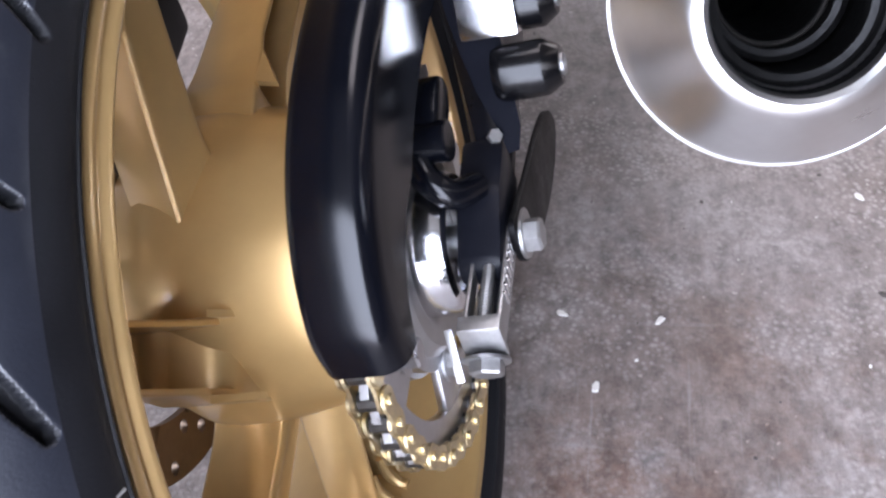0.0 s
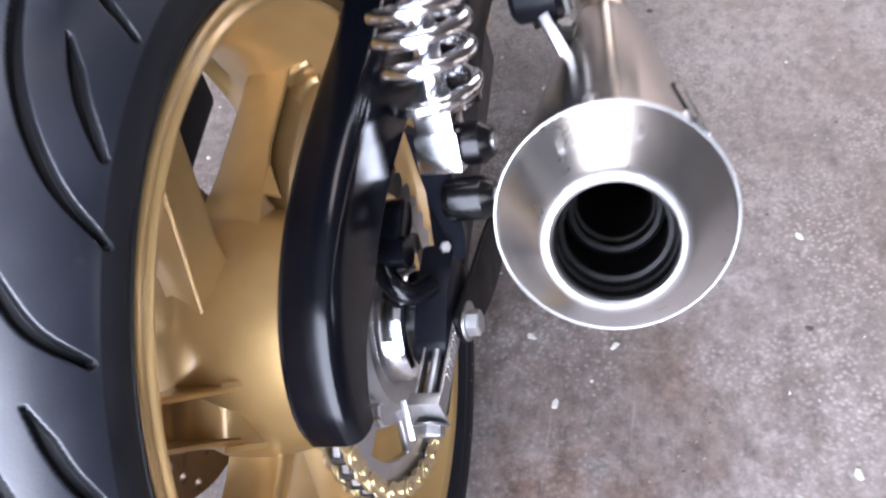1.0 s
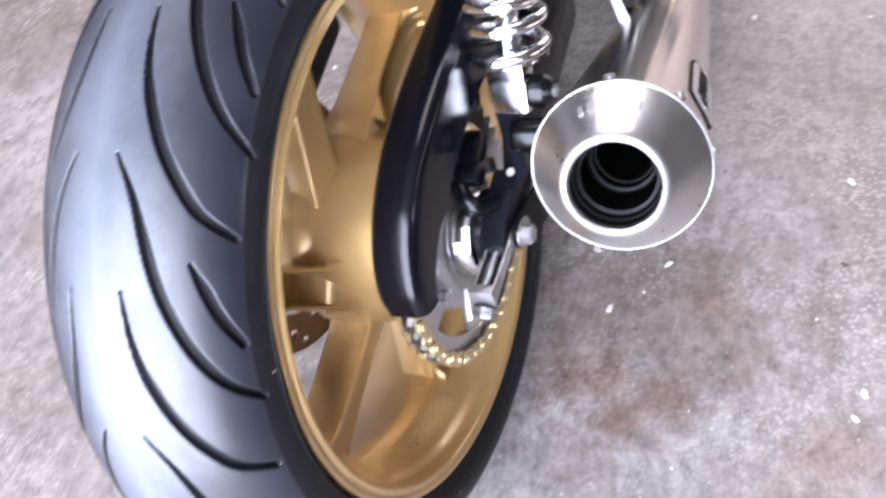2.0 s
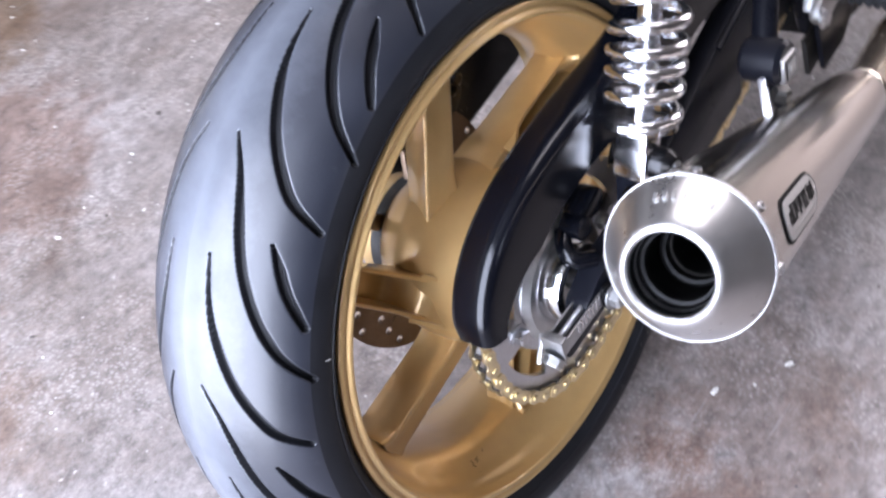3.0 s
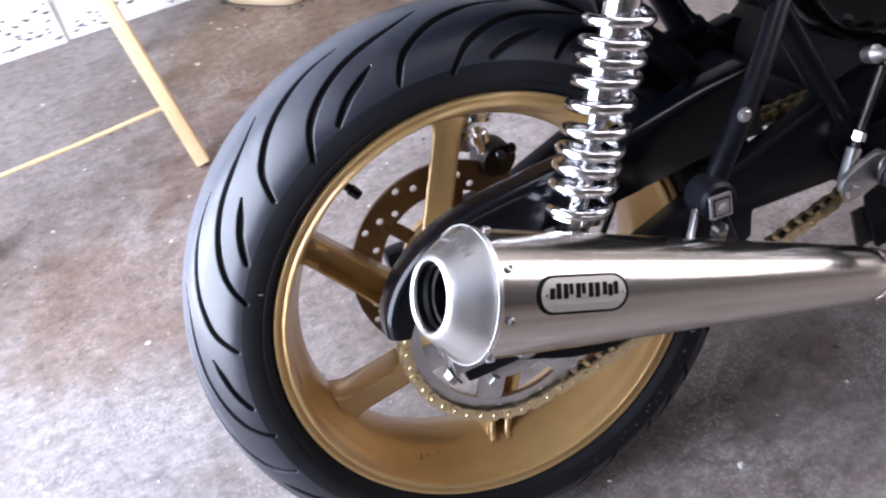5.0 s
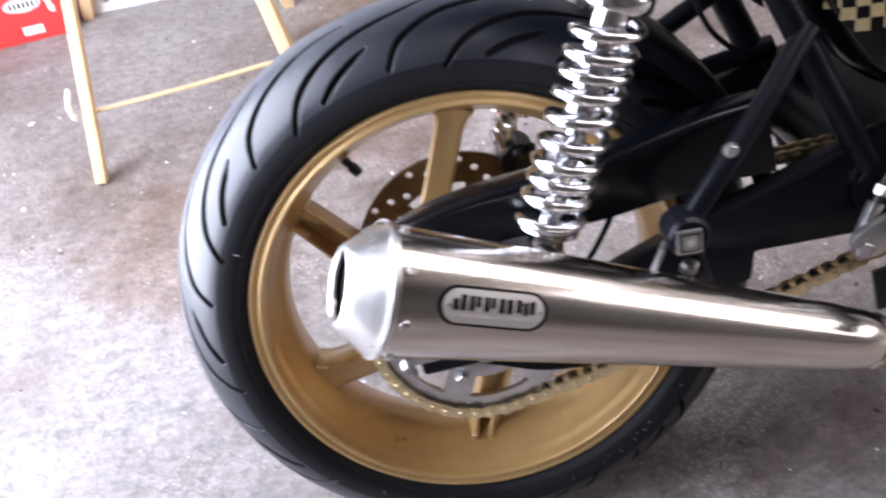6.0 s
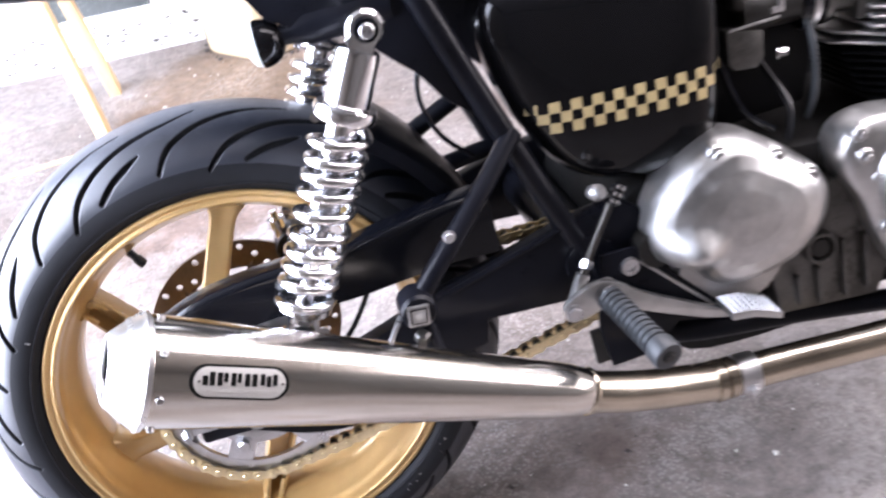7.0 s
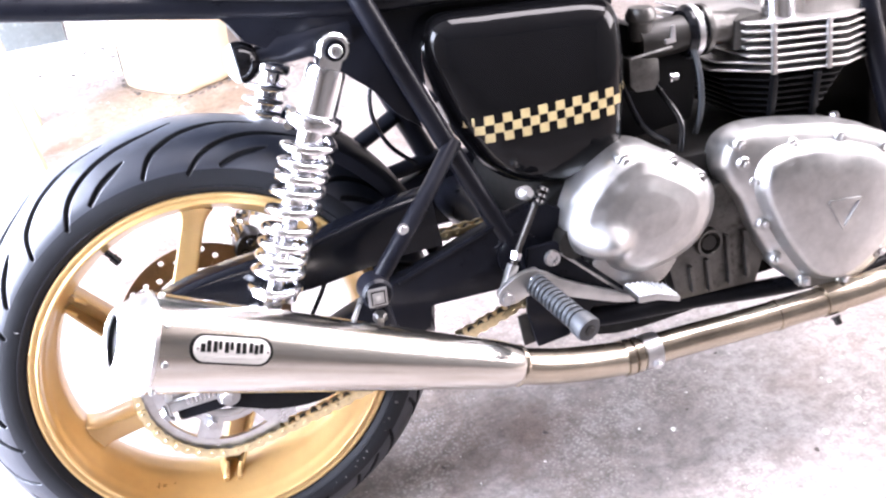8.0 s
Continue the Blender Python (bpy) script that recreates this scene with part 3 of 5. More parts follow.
# raised ridge and worn white lettering bars on the tyre's side
part("bead_ridge", lathe([(-0.0805, 0.2455), (-0.0825, 0.2442), (-0.0822, 0.2428), (-0.079, 0.2418)], seg=120, loop=True), SIDEWALL, wheel)
for a0, n in ((318, 6), (330, 5), (341, 4), (305, 4), (295, 5), (282, 3), (20, 4), (150, 3), (232, 3)):
    for k in range(n):
        a = radians(a0 + k * random.uniform(1.5, 2.1))
        tall, r = random.uniform(0.0008, 0.0030), 0.2535 + random.uniform(-0.0035, 0.0015)
        p, d = Vector((math.cos(a) * r, -0.0823, math.sin(a) * r)), Vector((math.cos(a), 0.0, math.sin(a)))
        part("sidewall_mark", bar(p - d * tall, p + d * tall, random.uniform(0.0010, 0.0026), 0.0012, 0.0002, (0, 1, 0)), WORNWHITE, wheel)

va = radians(122.3)
vp = Vector((math.cos(va), 0, math.sin(va)))
part("valve_stem", sweep([vp * 0.200, vp * 0.185, vp * 0.180, vp * 0.1795, vp * 0.168], [0.0055, 0.0048, 0.0045, 0.0062, 0.0058], 12), PLASTIC, wheel)


# brake disc on the far side
def disc_mesh():
    """A steel ring of sectors, each with a hole drilled through it."""
    bm = bmesh.new()
    y0, y1, r_in, r_out, hole, n = 0.0595, 0.0645, 0.084, 0.1195, 0.0042, 36
    for k in range(n):
        r, a = 0.0925 + 0.0095 * (k % 3), k * math.tau / n + 0.03
        half = r * math.pi / n
        corners = [math.atan2(w, u) for u in (r_in - r, r_out - r) for w in (-half, half)]
        edge, bore = [], []
        for t in sorted([*corners, *[q * math.tau / 20 for q in range(-10, 10)]]):
            c, d = math.cos(t), math.sin(t)
            reach = min(((r_out - r) if c > 0 else (r_in - r)) / c if abs(c) > 1e-6 else 9, half / abs(d) if abs(d) > 1e-6 else 9)
            edge.append((r + reach * c, a + reach * d / r))
            bore.append((r + hole * c, a + hole * d / r))
        rings(bm, [[(p * math.cos(q), y, p * math.sin(q)) for p, q in loop] for loop, y in ((edge, y0), (bore, y0), (bore, y1), (edge, y1))], True, (False, False))
    for r in (r_in, r_out):
        lathe([(y0, r), (y1, r)], seg=144, bm=bm, cap=False)
    bmesh.ops.remove_doubles(bm, verts=bm.verts, dist=1e-5)
    return bm


disc = part("brake_disc", disc_mesh(), DISC, bike, "brown steel brake disc with drilled holes")
for k in range(6):
    a = k * math.tau / 6 + 0.2
    c, s = math.cos(a), math.sin(a)
    part("disc_arm", bar((c * 0.045, 0.058, s * 0.045), (c * 0.087, 0.061, s * 0.087), 0.006, 0.016, 0.001, (0, 1, 0)), DISC, disc)
part("disc_carrier", lathe([(0.052, 0.02), (0.052, 0.056), (0.066, 0.056), (0.066, 0.02)], seg=48), DARK, disc)

caliper = part("brake_caliper", prism(round_outline([(0.060, 0.090), (0.084, 0.082), (0.100, 0.096), (0.098, 0.112), (0.080, 0.120), (0.064, 0.110)], 4), 0.044, 0.092, 0.005), DARK, bike, "black two-piston brake caliper")
for x, z in ((0.072, 0.104), (0.096, 0.122)):
    part("piston_cover", lathe([(0, 0.0065), (0.003, 0.006), (0.004, 0.0045), (0.004, 0.0)], (x, 0.044, z - 0.010), (0, -1, 0), 20), CAPBLACK, caliper)
part("bleed_fitting", lathe([(0, 0.008), (0.012, 0.008), (0.013, 0.011), (0.024, 0.011), (0.025, 0.006), (0.034, 0.005)], (0.07, 0.060, 0.112), (-0.1, 0, 1), 12), CHROME, caliper)
part("bleed_cap", lathe([(0, 0.006), (0.008, 0.006), (0.011, 0.004)], (0.082, 0.045, 0.108), (-0.1, -1, 0.4), 12), PLASTIC, caliper)


# sprocket and chain
TEETH, PITCH, CHAIN_Y = 43, 0.015875, -0.105
R_SPR = PITCH / 2 / math.sin(math.pi / TEETH)


def sprocket_mesh():
    bm = bmesh.new()
    n = TEETH * 4
    outer = []
    for k in range(n):
        r = (R_SPR - 0.0035, R_SPR + 0.0015, R_SPR + 0.0042, R_SPR + 0.0015)[k % 4]
        outer.append(r)
    ring = [[], [], [], []]
    for k in range(n):
        a = k * math.tau / n
        c, s = math.cos(a), math.sin(a)
        for row, (r, y) in zip(ring, ((0.0905, CHAIN_Y - 0.0032), (outer[k], CHAIN_Y - 0.0022), (outer[k], CHAIN_Y + 0.0022), (0.0905, CHAIN_Y + 0.0032))):
            row.append((r * c, y, r * s))
    rings(bm, [*ring, ring[0]], True, (False, False))
    bmesh.ops.remove_doubles(bm, verts=bm.verts, dist=1e-6)
    lathe([(CHAIN_Y - 0.0032, 0.048), (CHAIN_Y - 0.0032, 0.066), (CHAIN_Y + 0.0032, 0.066), (CHAIN_Y + 0.0032, 0.048)], seg=64, bm=bm, loop=True)
    return bm


sprocket = part("rear_sprocket", sprocket_mesh(), STEEL, bike, "silver rear sprocket with open arms")
for k in range(6):
    a = radians(245 + 60 * k)
    c, s = math.cos(a), math.sin(a)
    part("sprocket_arm", bar((c * 0.062, CHAIN_Y, s * 0.062), (c * 0.093, CHAIN_Y, s * 0.093), 0.0055, 0.03, 0.002, (0, 1, 0)), STEEL, sprocket)
    part("sprocket_bolt", hexbolt((c * 0.068, CHAIN_Y - 0.003, s * 0.068), (0, -1, 0), 0.013, 0.009), STEEL, sprocket)
part("carrier_flange", lathe([(CHAIN_Y + 0.004, 0.044), (CHAIN_Y + 0.004, 0.0685), (CHAIN_Y + 0.0095, 0.0695), (CHAIN_Y + 0.0095, 0.044)], seg=64, loop=True), ALLOY, sprocket)
part("sprocket_carrier", lathe([(-0.098, 0.02), (-0.098, 0.060), (-0.110, 0.058), (-0.1155, 0.053), (-0.1165, 0.0465), (-0.1145, 0.0415), (-0.1115, 0.0385), (-0.112, 0.02)], seg=64), ALLOY, sprocket)

F_SPR, R_FRONT = (0.53, 0.07), 0.0432


def chain_path():
    """The closed line of the chain's pins in x and z: over the top, round the front sprocket, back with a little sag."""
    fx, fz = F_SPR
    dist, tilt = math.hypot(fx, fz), math.atan2(fz, fx)
    up = tilt + math.acos((R_SPR - R_FRONT) / dist)
    down = tilt - math.acos((R_SPR - R_FRONT) / dist)
    pts = [(R_SPR * math.cos(up), R_SPR * math.sin(up)), (fx + R_FRONT * math.cos(up), fz + R_FRONT * math.sin(up))]
    for i in range(1, 20):
        a = up + (down - up) * i / 20
        pts.append((fx + R_FRONT * math.cos(a), fz + R_FRONT * math.sin(a)))
    x0, z0, x1, z1 = fx + R_FRONT * math.cos(down), fz + R_FRONT * math.sin(down), R_SPR * math.cos(down), R_SPR * math.sin(down)
    for i in range(21):
        t = i / 20
        pts.append((x0 + (x1 - x0) * t, z0 + (z1 - z0) * t - 0.05 * t * (1 - t)))
    for i in range(1, 60):
        a = down + (up - math.tau - down) * i / 60
        pts.append((R_SPR * math.cos(a), R_SPR * math.sin(a)))
    return np.array(pts + [pts[0]])


def link_mesh(outer):
    """One chain link, from pin to pin along x."""
    bm = bmesh.new()
    gap = 0.0082 if outer else 0.0060
    for side in (-1, 1):
        outline = []
        for cx, a0 in ((PITCH, -90), (0, 90)):
            for k in range(7):
                a = radians(a0 + k * 30)
                outline.append((cx + 0.0066 * math.cos(a), 0.0066 * math.sin(a)))
        outline.insert(7, (PITCH / 2, 0.0050))
        outline.append((PITCH / 2, -0.0050))
        prism(outline, side * gap - 0.0009, side * gap + 0.0009, 0, bm)
    if outer:
        for x in (0, PITCH):
            lathe([(-0.0108, 0.0), (-0.0108, 0.0022), (-0.0103, 0.0027), (0.0103, 0.0027), (0.0108, 0.0022), (0.0108, 0.0)], (x, 0, 0), (0, 1, 0), 8, bm)
    return bm


def pin_mesh():
    bm = bmesh.new()
    lathe([(-0.0050, 0.0030), (-0.0050, 0.0046), (-0.0045, 0.0050), (0.0045, 0.0050), (0.0050, 0.0046), (0.0050, 0.0030)], seg=10, bm=bm, loop=True)
    return bm


chain = part("drive_chain", pin_mesh(), ROLLER, bike, "gold drive chain with dark rollers")
line = chain_path()
run = np.concatenate([[0], np.cumsum(np.hypot(*np.diff(line, axis=0).T))])
count = int(round(run[-1] / PITCH / 2)) * 2
outer_link, inner_link, roller = finish(link_mesh(True), "chain_link", CHAIN), finish(link_mesh(False), "chain_link", CHAIN), chain.data
for k in range(count):
    d0, d1 = run[-1] * k / count, run[-1] * ((k + 1) % count) / count
    x0, z0, x1, z1 = np.interp(d0, run, line[:, 0]), np.interp(d0, run, line[:, 1]), np.interp(d1, run, line[:, 0]), np.interp(d1, run, line[:, 1])
    m = pose(x0, CHAIN_Y, z0, 0, math.degrees(-math.atan2(z1 - z0, x1 - x0)), 0)
    if k == 0:
        chain.matrix_basis = m
        first = m.inverted()
    for name, data in (("chain_link", outer_link if k % 2 else inner_link), ("chain_roller", roller)):
        if k == 0 and name == "chain_roller":
            continue
        o = new(name, data)
        o.parent, o.matrix_basis = chain, first @ m


# chain guard: a band over the chain with a deep outer wall
def guard_mesh():
    top = smooth_path([(-0.127, 0, 0.040), (-0.121, 0, 0.064), (-0.107, 0, 0.088), (-0.086, 0, 0.108), (-0.06, 0, 0.123), (-0.03, 0, 0.134), (0.01, 0, 0.142), (0.06, 0, 0.147), (0.12, 0, 0.151), (0.18, 0, 0.162), (0.24, 0, 0.173), (0.294, 0, 0.178)], 5)
    loops = []
    for i, p in enumerate(top):
        t = (top[min(i + 1, len(top) - 1)] - top[max(i - 1, 0)]).normalized()
        inward = Vector((t.z, 0, -t.x))
        f = i / (len(top) - 1)
        wall = 0.022 + 0.030 * min(1, f / 0.35) + 0.021 * max(0, (f - 0.60) / 0.40)
        edge = 0.004 * (1 - min(1, f / 0.08)) ** 2
        r = 0.011
        lip = 0.005 + 0.011 * min(1, f / 0.15)
        sec = [(-0.0875, lip + edge), (-0.087, 0.004 + edge), (-0.0895, 0.001 + edge), (-0.094, edge * 0.4), (-0.117, edge * 0.4)]
        for k in range(1, 6):
            a = radians(18 * k)
            sec.append((-0.117 - r * math.sin(a), r - r * math.cos(a) + edge * 0.5))
        sec += [(-0.1285, wall * 0.6), (-0.1285, wall), (-0.1265, wall), (-0.1265, wall * 0.6), (-0.125, 0.012 + edge * 0.5), (-0.121, 0.0045 + edge * 0.5), (-0.115, 0.0030 + edge * 0.5), (-0.096, 0.0030 + edge * 0.5), (-0.0905, 0.004 + edge), (-0.090, lip + edge)]
        loops.append([p + inward * d + Vector((0.003, -0.1355 + (y + 0.1285) * 0.90, 0.005)) for y, d in sec])
    return rings(bmesh.new(), loops)


part("chain_guard", guard_mesh(), PLASTIC, bike, "curved satin black chain guard over the sprocket", 50)

# swingarm with chain adjuster, on both sides
SWING = [(-0.064, 0.002), (-0.064, -0.020), (0.10, -0.022), (0.27, 0.004), (0.275, 0.034), (0.40, 0.030), (0.47, 0.02), (0.50, 0.10), (0.44, 0.138), (0.376, 0.126), (0.230, 0.080), (0.12, 0.040), (0.024, 0.027), (0.004, 0.004)]
arm = prism(SWING, -0.146, -0.119, 0.006)
for v in arm.verts:
    if v.co.x < 0.03:
        v.co.y = -0.1500 + (v.co.y + 0.1325) * 0.40
swing = part("swingarm", arm, SATIN, bike, "black box-section swingarm")
part("swingarm_beam", prism([(x, z) for x, z in SWING], 0.119, 0.146, 0.006), SATIN, swing)
part("beam_weld", sweep([(0.236, -0.1455, 0.0800), (0.372, -0.1455, 0.1225)], 0.0035, 8), SATIN, swing)
part("swingarm_cross_tube", sweep([(0.40, -0.15, 0.075), (0.40, 0.15, 0.075)], 0.03, 20), SATIN, swing)
part("swingarm_pivot", sweep([(0.47, -0.17, 0.08), (0.47, 0.17, 0.08)], 0.022, 20), DARK, swing)
# black torque plate with a turned-out lip beside the axle
part("axle_plate", prism(round_outline([(-0.014, 0.017), (0.003, 0.015), (0.042, 0.006), (0.079, -0.001), (0.115, -0.012), (0.131, -0.027), (0.125, -0.039), (0.091, -0.042), (0.051, -0.036), (0.015, -0.022), (-0.012, -0.008)], 5), -0.1640, -0.1600, 0.0015), BLACKFIN, swing)
part("adjuster_plate", prism([(-0.0750, 0.0145), (-0.0750, -0.0060), (-0.0722, -0.0060), (-0.0722, 0.0120), (-0.0660, 0.0120), (-0.0660, 0.0145)], -0.1615, -0.1410, 0.0008), NUT, swing)
part("adjuster_tail", bar((-0.064, -0.1330, 0.004), (-0.081, -0.1365, -0.015), 0.0045, 0.003, 0.001, (0, 1, 0)), NUT, swing)
part("adjuster_rail", bar((-0.0720, -0.1592, 0.0040), (-0.006, -0.1592, 0.0060), 0.0130, 0.0024, 0.0008), NUT, swing)
part("adjuster_rail", bar((-0.0720, -0.1428, 0.0050), (-0.020, -0.1428, 0.0075), 0.0090, 0.0018, 0.0006), NUT, swing)
part("swingarm_end_block", prism([(-0.034, 0.0), (-0.030, 0.012), (-0.010, 0.022), (0.004, 0.028), (0.040, 0.033), (0.040, 0.0)], -0.1578, -0.1345, 0.004), SATIN, swing)
notch = finish(bar((0, -0.1606, -0.0045), (0, -0.1606, 0.0035), 0.0016, 0.0022, 0.0004, (0, 1, 0)), "index_mark", CHROME)
for k in range(9):
    o = new("index_mark", notch)
    o.parent, o.location = swing, (-0.050 + 0.0052 * k, 0, 0.0078 + 0.0002 * k)


def thread(a, b, r, turns):
    """A screw thread: a rod with rings cut into it."""
    a, b = Vector(a), Vector(b)
    prof = []
    n, length = turns * 2, (b - a).length
    for k in range(n + 1):
        prof.append((length * k / n, r if k % 2 else r * 0.84))
    return lathe(prof, a, b - a, 10)


part("adjuster_bolt", thread((-0.0740, -0.1508, 0.0060), (-0.030, -0.1508, 0.0085), 0.0032, 22), NUT, swing)
part("adjuster_nut", hexbolt((-0.0745, -0.1500, -0.0070), (-1, 0, -0.5), 0.0150, 0.008), NUT, swing)
part("axle", sweep([(0, -0.155, 0), (0, 0.155, 0)], 0.0085, 14), STEEL, bike)
part("axle_nut", hexbolt((-0.004, -0.1640, 0.002), (0, -1, 0), 0.0150, 0.010), NUT, bike, "bright hex axle nut")
part("axle_washer", lathe([(-0.1630, 0.004), (-0.1630, 0.0128), (-0.1652, 0.0128), (-0.1652, 0.004)], seg=24, loop=True), NUT, bike)
part("wheel_spacer", lathe([(-0.112, 0.010), (-0.112, 0.022), (-0.119, 0.022), (-0.119, 0.010)], seg=24), ALLOY, bike)
spacer_ring = [(-0.110, 0.024), (-0.111, 0.032), (-0.116, 0.033), (-0.118, 0.030), (-0.118, 0.024)]
part("carrier_ring", lathe(spacer_ring, seg=40), ALLOY, sprocket)
part("bearing_collar", lathe([(-0.1115, 0.0385), (-0.1250, 0.0372), (-0.1300, 0.0350), (-0.1315, 0.0315), (-0.1310, 0.0280), (-0.1270, 0.0262), (-0.1200, 0.0258), (-0.1130, 0.0258)], seg=56, loop=True), CHROME, sprocket, "bright bearing collar")


# shock absorbers
def shock(side):
    """Chrome coil-over shock between frame and swingarm; side -1 is the motorcycle's right."""
    y, set_on = 0.17 * side, 0.012 if side > 0 else 0.0
    top, low = Vector((0.2 + set_on, y, 0.392)), Vector((0.066 + set_on, 0.163 * side, 0.090))
    d = (low - top).normalized()
    length = (low - top).length
    body = part("shock_absorber", lathe([(0.022, 0.010), (0.022, 0.021), (0.028, 0.0225), (0.075, 0.0235), (0.078, 0.0215), (0.082, 0.0215)], top, d, 36), CHROME, bike, "polished chrome coil-over shock absorber")
    part("top_eye", lathe([(-0.014, 0.008), (-0.014, 0.016), (-0.011, 0.0185), (0.011, 0.0185), (0.014, 0.016), (0.014, 0.008)], top, (0, 1, 0), 28), CHROME, body)
    part("top_neck", bar(top + d * 0.008, top + d * 0.032, 0.026, 0.030, 0.003), CHROME, body)
    part("preload_collar", lathe([(0.078, 0.021), (0.078, 0.0305), (0.081, 0.032), (0.089, 0.032), (0.092, 0.0305), (0.092, 0.021)], top, d, 36), CHROME, body)
    part("damper_rod", lathe([(0.09, 0.0165), (0.20, 0.0165), (0.201, 0.0095), (0.31, 0.0095)], top, d, 28), CHROME, body)
    a, u, v = basis(d)
    coil, turns, s0, s1 = [], 10.0, 0.096, length - 0.034
    n = int(turns * 22)
    for k in range(n + 1):
        f = k / n
        ease = f + 0.016 * math.sin(math.tau * f * 2)
        ang = math.tau * turns * f
        coil.append(top + a * (s0 + (s1 - s0) * ease) + (u * math.cos(ang) + v * math.sin(ang)) * 0.0275)
    part("coil_spring", sweep(coil, 0.0054, 12), CHROME, body, "chrome coil spring")
    part("spring_seat", lathe([(length - 0.036, 0.012), (length - 0.036, 0.0295), (length - 0.030, 0.0295), (length - 0.028, 0.016)], top, d, 32), CHROME, body)
    part("clevis_stem", bar(top + d * (length - 0.032), top + d * (length - 0.010), 0.023, 0.026, 0.003), CHROME, body)
    part("clevis", bar(top + d * (length - 0.014), top + d * (length + 0.012), 0.026, 0.030, 0.003), CHROME, body)
    bolt = part("top_bolt", lathe([(0, 0.0), (0, 0.012), (0.003, 0.0125), (0.006, 0.0115), (0.006, 0.0)], top + Vector((0, side * 0.014, 0)), (0, side, 0), 24), PLASTIC, body)
    part("bolt_head", allen(top + Vector((0, side * 0.019, 0)), (0, side, 0), 0.0075, 0.005), STEEL, bolt)
    return body


shock(-1)
shock(1)
# black end caps of the shock's lower bolt and of the bracket under it
for x, y, z, length in ((0.071, -0.166, 0.089, 0.029), (0.044, -0.162, 0.067, 0.033)):
    cap = part("mount_cap", lathe([(0, 0.0), (0, 0.0125), (0.003, 0.0138), (0.005, 0.0140), (length * 0.74, 0.0140), (length * 0.78, 0.0135), (length - 0.001, 0.0098), (length, 0.0090), (length, 0.0)], (x, y, z), (0, -1, 0), 40), CAPBLACK, bike, "black turned bolt cap")
    part("cap_bolt", allen((x, y + 0.0005 - length, z), (0, -1, 0), 0.0055, 0.002), NUT, cap)
strap = [((0.086, -0.126, 0.100), (0.064, -0.164, 0.092)), ((0.066, -0.133, 0.074), (0.056, -0.166, 0.076)), ((0.048, -0.142, 0.056), (0.043, -0.168, 0.061)), ((0.030, -0.155, 0.040), (0.030, -0.170, 0.044)), ((0.022, -0.160, 0.034), (0.022, -0.168, 0.036))]
part("shock_bracket", rings(bmesh.new(), [[p + Vector(q) for p, q in zip((Vector(a).lerp(Vector(b), 0.25), Vector(b), Vector(b), Vector(a).lerp(Vector(b), 0.25)), ((0, 0, 0), (0, 0, 0), (0.012, 0.002, -0.005), (0.012, 0.002, -0.005)))] for a, b in strap]), SATIN, bike, "black tapered shock mounting bracket", 40)
part("torque_lug", prism(round_outline([(0.014, 0.066), (0.040, 0.074), (0.052, 0.062), (0.040, 0.050), (0.016, 0.054)], 4), -0.134, -0.116, 0.003), PLASTIC, bike)
part("lug_bolt", hexbolt((0.0265, -0.1560, 0.0425), (-0.5, -0.5, 0.7), 0.0068, 0.004, None, False), NUT, bike)
part("rubber_sleeve", sweep(smooth_path([(0.006, -0.120, 0.052), (-0.006, -0.128, 0.047), (-0.008, -0.138, 0.038), (0.006, -0.146, 0.030)], 5), 0.0075, 14), PLASTIC, bike)
part("bracket_bush", lathe([(-0.120, 0.006), (-0.120, 0.0105), (-0.138, 0.0105), (-0.139, 0.0095), (-0.139, 0.006)], (0.012, 0.0, 0.056), (0, 1, 0), 20), PLASTIC, bike)

# exhaust: reverse-cone silencer
OUT, FRONT = Vector((-0.1040, -0.2981, 0.1732)), Vector((0.3528, -0.2223, -0.0398))
AXIS = (FRONT - OUT).normalized()
LEN = (FRONT - OUT).length


def body_radius(d):
    return 0.0532 + (0.0290 - 0.0532) * (d - 0.034) / (LEN - 0.04)


silencer = part("silencer", lathe([(0.036, 0.048), (0.0355, body_radius(0.036)), *[(d, body_radius(d)) for d in np.linspace(0.04, LEN - 0.03, 12)], (LEN - 0.02, 0.0292), (LEN - 0.01, 0.0272), (LEN, 0.0248), (LEN + 0.004, 0.0225)], OUT, AXIS, 96, cap=False), BRUSHED, bike, "brushed stainless reverse-cone silencer")
part("end_cone", lathe([(0.014, 0.0266), (0.004, 0.0271), (0.0012, 0.0278), (0.0, 0.0295), (0.0006, 0.0319), (0.0025, 0.0341), (0.007, 0.0377), (0.0135, 0.0427), (0.02, 0.0477), (0.0245, 0.051), (0.0276, 0.0533), (0.0282, 0.0539), (0.0287, 0.0544), (0.0294, 0.0549), (0.03, 0.0553), (0.0345, 0.0551), (0.0356, 0.0528)], OUT, AXIS, 96, cap=False), POLISHED, silencer, "spun steel end cone")
part("cone_bead", lathe([(0.0300 + 0.0006 * math.cos(a), 0.0552 + 0.0006 * math.sin(a)) for a in [k * math.tau / 8 for k in range(8)]], OUT, AXIS, 96, loop=True), ALLOY, silencer)
part("outlet_tube", lathe([(0.004, 0.0269), (0.05, 0.0262), (0.30, 0.0248), (0.30, 0.0)], OUT, AXIS, 64, cap=False), SOOT, silencer, "sooty dark outlet tube")
for d, r in ((0.018, 0.0262), (0.045, 0.0225)):
    part("baffle_ring", lathe([(d, r + 0.0012), (d - 0.001, r - 0.001), (d, r - 0.003), (d + 0.006, r - 0.003), (d + 0.006, r + 0.0012)], OUT, AXIS, 64, loop=True), SOOT, silencer)
